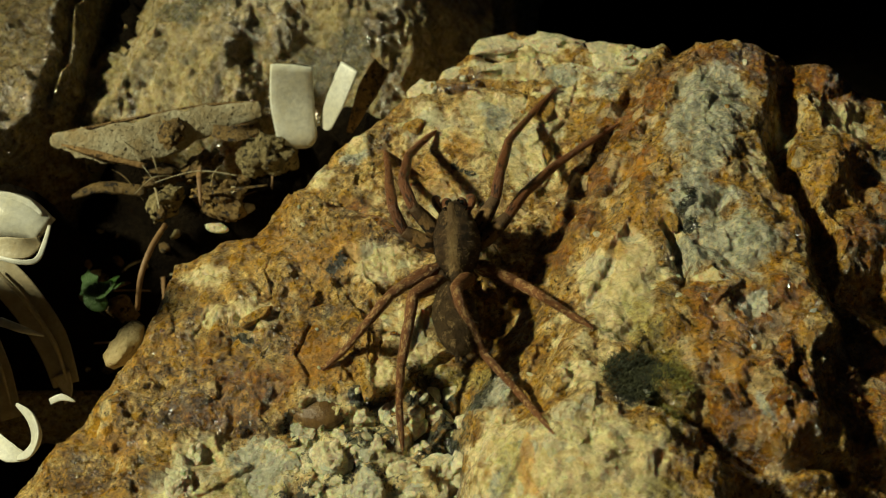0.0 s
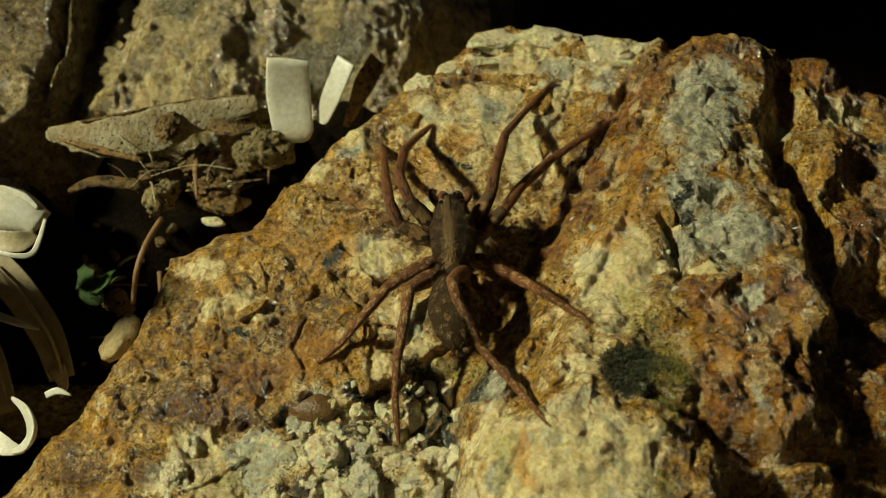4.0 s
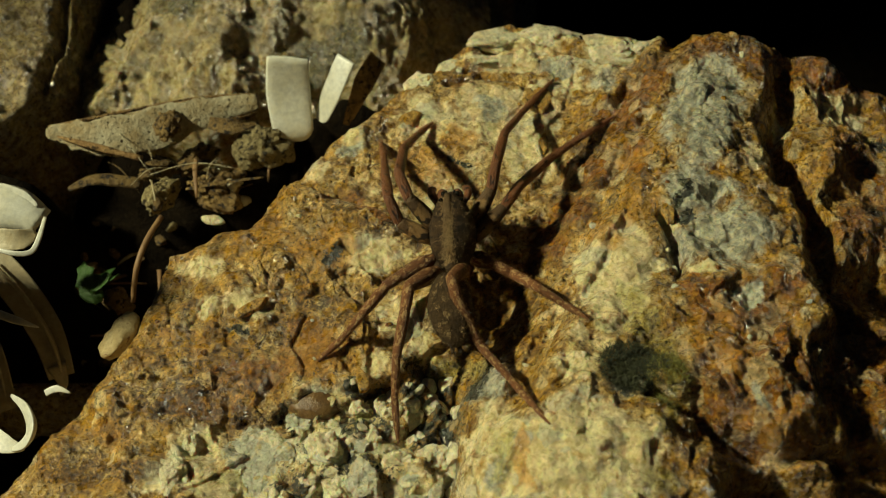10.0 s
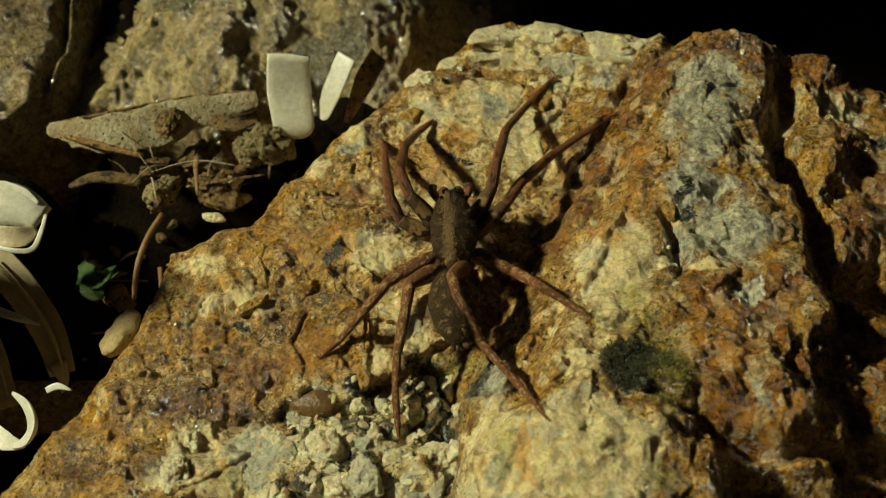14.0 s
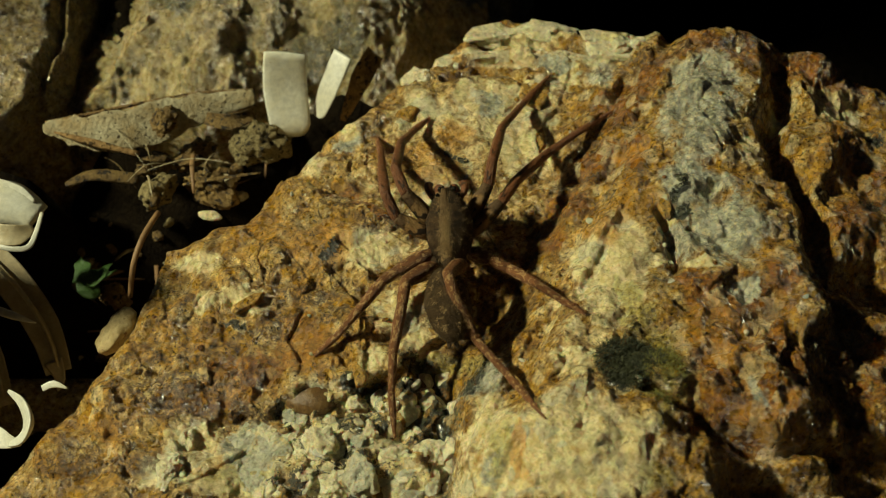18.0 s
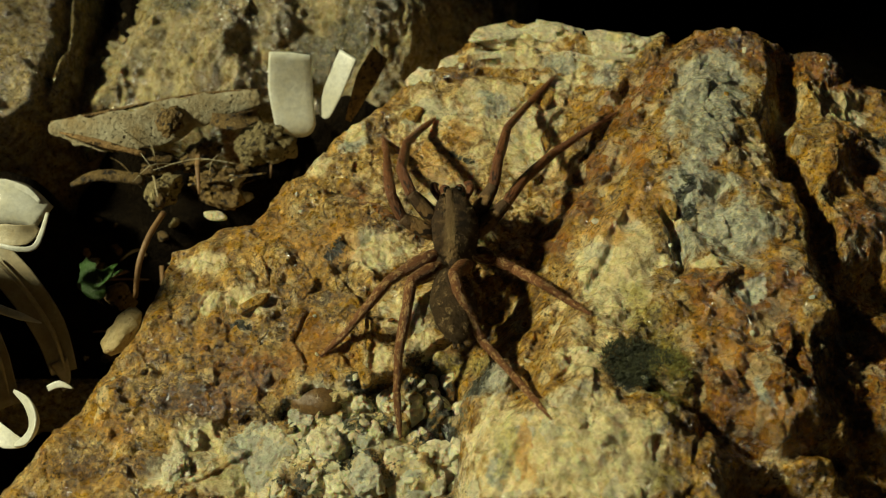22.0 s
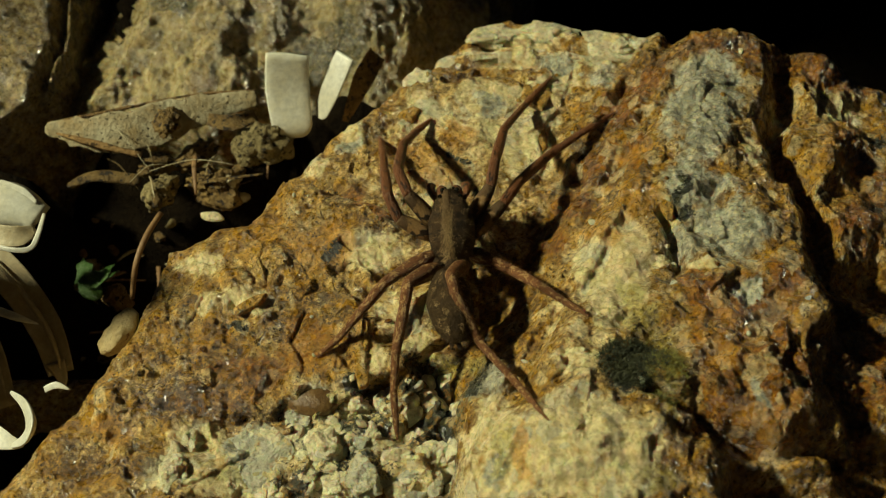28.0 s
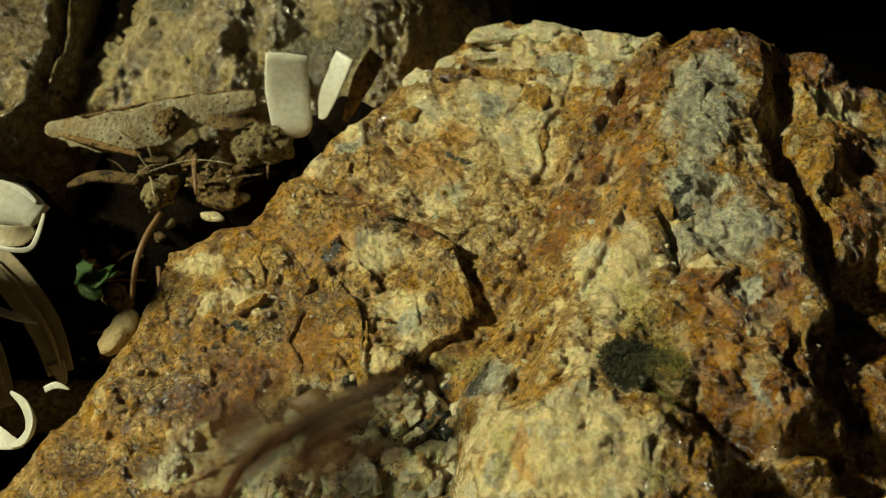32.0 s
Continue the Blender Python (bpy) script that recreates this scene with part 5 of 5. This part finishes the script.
part("ray_fur", fur(420, on_rays, 0.18, 0.013, Vector((0, -0.6, 0)), 31), m_tanhair, carapace, "pale streaks of fur on the flanks")
for x, y, z, r in ((-0.5, 2.55, 0.86, 0.2), (0.5, 2.55, 0.86, 0.2), (-0.72, 1.9, 1.14, 0.16), (0.72, 1.9, 1.14, 0.16), (-0.3, 3.0, 0.35, 0.12), (0.3, 3.0, 0.35, 0.12)):
    part("eye", moved(egg(r, r, r, 0, 1, 0.0, 10, 12), HEAD + Vector((x, y, z))), m_eye, carapace, "glossy black eye")
for k in (-1, 1):
    part("chelicera", moved(egg(0.48, 0.75, 0.7, 0.2, 5, 0.03, 14, 14), HEAD + Vector((0.5 * k, 3.0, -0.55)), (-40, 0, -6 * k)), m_leg, spider, "dark red-brown fang base")
    palp = part("pedipalp", loft([HEAD + Vector((0.8 * k, 2.4, -0.5)), HEAD + Vector((1.25 * k, 3.0, -0.2)), HEAD + Vector((1.3 * k, 3.6, -0.4)), HEAD + Vector((1.05 * k, 4.0, -1.0))],
                                 [0.25, 0.28, 0.30, 0.16], [0.25, 0.28, 0.30, 0.16], sides=10), m_leg, spider, "short hairy feeler beside the fangs")
part("sternum", moved(egg(1.3, 2.0, 0.5, 0.1, 6, 0.03, 14, 16), HEAD + Vector((0, -0.2, -0.8))), m_bodyfur, spider)
part("pedicel", loft([HEAD + Vector((0, -2.6, 0)), (HEAD + TAIL) / 2 + Vector((0, -0.1, 0)), TAIL + Vector((0, 2.2, 0))], [0.5, 0.4, 0.6], [0.4, 0.35, 0.45], sides=10), m_bodyfur, spider)
abdomen = part("abdomen", moved(egg(1.58, 2.85, 1.3, 0.12, 9, 0.06, pinch=lambda y: 1 - 0.12 * max(0.0, -y)), TAIL, (-4, 0, 5)), m_abdomen, spider, "mottled brown oval abdomen with pale spots")
part("abdomen_fur", fur(4200, on_egg(1.58, 2.85, 1.3, 0.12, TAIL, (-4, 0, 5)), 0.26, 0.012, Vector((0, -0.9, 0)), 14), m_hair, abdomen, "short brown fur")


def on_spots(rnd):
    k = rnd.randrange(16)
    t, sd = -0.75 + 1.5 * (k // 2) / 7.0, (-1 if k % 2 else 1)
    x = sd * (0.62 if (k // 2) % 2 else 0.30) + rnd.gauss(0, 0.06)
    y = t + rnd.gauss(0, 0.05)
    z = math.sqrt(max(0.05, 1 - x * x - y * y))
    return TAIL + pose(0, 0, 0, -4, 0, 5) @ Vector((x * 1.58, y * 2.85, z * 1.31)), Vector((x, y * 0.3, z)).normalized()


part("spot_fur", fur(650, on_spots, 0.24, 0.014, Vector((0, -1.0, 0)), 6), m_tanhair, abdomen, "cream spots of fur in two rows")
part("heart_mark", loft([TAIL + Vector((-0.1, 2.4, 0.6)), TAIL + Vector((0, 1.4, 1.16)), TAIL + Vector((0.05, 0.4, 1.34))], [0.3, 0.5, 0.15], [0.1, 0.1, 0.05], sides=8, wobble=0.3), m_bodyfur, abdomen, "dark wedge mark on the abdomen")
for k in (-1, 1):
    part("spinneret", loft([TAIL + Vector((0.2 * k + 0.15, -2.7, 0)), TAIL + Vector((0.3 * k + 0.2, -3.2, 0.05))], [0.2, 0.1], [0.2, 0.1], sides=8), m_bodyfur, spider)

# hip, ends of femur, patella, tibia and metatarsus, claw
LEGS = {
    "left_first": [(-0.48, -0.35, 3.5), (-2.45, 0.84, 5.43), (-3.21, 2.91, 5.69), (-2.95, 7.23, 3.33), (-2.03, 10.84, 0.59), (-0.9, 12.61, -0.05)],
    "left_second": [(-0.64, -1.38, 3.43), (-3.08, -0.8, 4.78), (-3.86, 0.62, 5.71), (-4.34, 5.17, 2.88), (-4.54, 7.75, 1.71), (-4.93, 10.76, -0.28)],
    "left_third": [(-0.63, -2.65, 3.03), (-2.97, -4.19, 3.19), (-3.98, -4.91, 3), (-5.53, -7.21, 3), (-7.11, -8.45, 1.5), (-8.56, -9.64, 0.97)],
    "left_fourth": [(-0.39, -3.71, 3.03), (-2.38, -5.65, 4.12), (-2.58, -7.37, 3.97), (-3.16, -10.38, 2.75), (-3.29, -12.57, 0.9), (-3.05, -15.08, -0.48)],
    "right_first": [(1.79, 0.47, 2.38), (3.4, 2.4, 4.4), (3.73, 4.09, 5.19), (4.6, 8.76, 3.28), (6.54, 13.49, 0.72), (8.82, 16.9, 0.24)],
    "right_second": [(1.94, -0.55, 2.27), (4.28, 1.32, 3.69), (5.49, 3.39, 3.66), (8.2, 7.75, 1.58), (10.67, 9.71, 1.71), (13.27, 12.05, 1.27)],
    "right_third": [(2.01, -1.76, 2.03), (3.5, -2.79, 2.53), (4.81, -3.35, 2.23), (6.53, -6.04, 4.37), (8.11, -7.23, 4.25), (9.48, -9.1, 5.44)],
    "right_fourth": [(1.49, -3.64, 3.21), (0.49, -5.97, 5.43), (0.82, -7.44, 5.48), (2.39, -10.03, 3.62), (4.38, -13.19, 4.5), (6.32, -17.3, 6.76)],
}
SEGMENTS = (("femur", (0.42, 0.62, 0.56, 0.42), m_femur), ("patella", (0.38, 0.41, 0.40, 0.37), m_leg), ("tibia", (0.36, 0.40, 0.36, 0.32), m_leg),
            ("metatarsus", (0.30, 0.29, 0.26, 0.23), m_leg), ("tarsus", (0.26, 0.25, 0.20, 0.07), m_leg))


def segment_shape(length, radii):
    n = len(radii)
    pts = [Vector((0, 0, length * i / (n - 1))) for i in range(n)]
    pts = [Vector((0, 0, -0.12))] + pts + [Vector((0, 0, length + 0.08))]
    rs = [radii[0] * 0.6, *radii, radii[-1] * 0.5]
    return loft(pts, rs, rs, upward=(0, 1, 0), sides=12, steps=3)


def aim(a, b, up_hint=Vector((0, 0, 1))):
    x, y, z = frame_on(b - a, up_hint)
    m = Matrix((x, y, z)).transposed().to_4x4()
    m.translation = a * MM
    return m


legs = {}
for name, joints in LEGS.items():
    P = [body_space(p) for p in joints]
    root = HEAD + (P[0] - HEAD) * 0.45 + Vector((0, 0, -0.5))
    leg = part("leg", loft([root, (root + P[0]) / 2, P[0]], [0.5, 0.52, 0.44], [0.45, 0.5, 0.42], sides=12), m_bodyfur, spider, "jointed reddish brown leg with dark bands")
    made = []
    for i, (kind, radii, mat) in enumerate(SEGMENTS):
        length = (P[i + 1] - P[i]).length
        shape = segment_shape(length, radii)

        def along(rnd, length=length, radii=radii):
            t, a = rnd.random(), rnd.uniform(0, 2 * math.pi)
            r = radii[0] * (1 - t) + radii[-1] * t
            return Vector((r * math.cos(a), r * math.sin(a), t * length)), Vector((math.cos(a), math.sin(a), 0))
        rear = "third" in name or "fourth" in name
        seg = part(kind, shape, m_rearleg if rear else mat, leg)
        bristle = fur(300, along, 0.30, 0.011, Vector((0, 0, 0.9)), 20 + i)
        long_one = fur(12, along, 0.85, 0.014, Vector((0, 0, 0.3)), 40 + i)
        # bristles belong to the segment's own skin
        bm = bmesh.new()
        bm.from_mesh(seg.data)
        for vs, fs, slot in ((*bristle, 1), (*long_one, 2)):
            new_v = [bm.verts.new(Vector(v) * MM) for v in vs]
            for f in fs:
                bm.faces.new([new_v[q] for q in f]).material_index = slot
        bm.to_mesh(seg.data)
        bm.free()
        seg.data.materials.append(m_redhair if i else m_hair)
        seg.data.materials.append(m_darkhair)
        seg.matrix_basis = aim(P[i], P[i + 1])
        made.append(seg)
    legs[name] = (P, made)


# ---- how the spider flinches and runs off ----
def reach(joints, hip, claw, arch=False):
    """The leg's joints with the hip and the claw moved, every segment keeping its length."""
    lens = [(b - a).length for a, b in zip(joints, joints[1:])]
    J = [p + (hip - joints[0]) * (1 - i / 5) + (claw - joints[5]) * (i / 5) for i, p in enumerate(joints)]
    if arch:
        total, run = sum(lens), 0.0
        high = 0.25 * math.sqrt(max(total ** 2 - (claw - hip).length_squared, 0.0))
        for i in range(1, 5):
            run += lens[i - 1] / total
            J[i] = hip.lerp(claw, run) + Vector((0, 0, high * math.sin(math.pi * run)))
    for _ in range(40):
        J[5] = claw.copy()
        for i in range(4, -1, -1):
            J[i] = J[i + 1] + (J[i] - J[i + 1]).normalized() * lens[i]
        J[0] = hip.copy()
        for i in range(5):
            J[i + 1] = J[i] + (J[i + 1] - J[i]).normalized() * lens[i]
    return J


def body_at(x, y, z, tilt, heading):
    return pose(x * MM, y * MM, (z + LIFT) * MM, tilt, 0, heading)


STEPS = [
    # seconds, body pose
    (31.5, body_at(0.24, -2.09, 0.93, 8, 3)),
    (31.6, body_at(-0.2, -2.32, 0.83, 8, 2)),
    (31.7, body_at(-0.41, -2.09, 0.93, 8, 1)),
    (31.8, body_at(-0.49, -2.12, 0.91, 8, 2)),
    (31.9, body_at(-1.46, -2.52, 0.71, 6, 16)),
    (31.934, body_at(-3.25, -5.48, 0.99, 2, 40)),
    (31.967, body_at(-6.99, -11.71, 0.89, 0, 76)),
    (32.0, body_at(-12.34, -16.38, -1.06, 0, 104)),
]
# where the claws are set down again, over the sitting level
CLAWS = {
    31.5: {"left_second": (-4.98, 6.21, 0.45), "right_first": (6.62, 12.54, 0.15), "right_second": (8.65, 8.44, 0.09)},
    31.6: {"left_second": (-7.7, 5.2, 0.15), "right_first": (5.71, 12.06, 0.22), "right_second": (7.97, 6.46, -0.28)},
    31.7: {"left_second": (-7.7, 5.2, 0.15), "right_first": (5.62, 12.02, 0.19), "right_second": (7.93, 6.47, -0.31)},
    31.8: {"left_second": (-7.7, 5.2, 0.15), "right_first": (5.62, 12.02, 0.19), "right_second": (7.93, 6.47, -0.31)},
    31.9: {"left_first": (-3.62, 5.85, 0.08), "left_second": (-7.07, -0.09, 1.01), "right_first": (0.69, 5.77, 0.17), "right_second": (7.63, 5.76, -0.1),
           "right_third": (7.86, -4.78, 2.9)},
}
# running: claws in the spider's own space, millimetres from its middle
RUN = {"left_first": (-3.4, 9.2, -0.1), "left_second": (-7.2, 5.0, 0.2), "left_third": (-7.4, -3.5, 0.0), "left_fourth": (-4.2, -10.5, 0.1),
       "right_first": (4.2, 8.0, 0.2), "right_second": (7.0, 6.2, -0.1), "right_third": (7.2, -2.5, 0.2), "right_fourth": (4.6, -13.0, 0.2)}


def motions():
    still = (0.0, 16.0, 31.2, 31.4)
    walk(spider, [(t, SIT) for t in still] + STEPS)
    for name, (P, segs) in legs.items():
        rows = [[(t, aim(P[i], P[i + 1])) for t in still] for i in range(5)]
        claw_world = SIT @ (P[5] * MM)
        J = P
        for t, m in STEPS:
            given = CLAWS.get(t, {}).get(name)
            if given:
                claw_world = Vector((given[0] * MM, given[1] * MM, (given[2] + LIFT) * MM))
            if t > 31.91:
                claw = Vector(RUN[name])
                if t < 31.95 and name in ("left_third", "left_fourth", "right_fourth", "right_second"):
                    claw = (m.inverted() @ claw_world) / MM
                else:
                    claw = J[5].lerp(claw, min(1.0, (t - 31.9) / 0.06))
            else:
                claw = (m.inverted() @ claw_world) / MM
            J = reach(P if t < 31.91 else J, P[0], claw, bool(given) and name == "left_second")
            for i in range(5):
                rows[i].append((t, aim(J[i], J[i + 1])))
        for seg, r in zip(segs, rows):
            walk(seg, r)


motions()
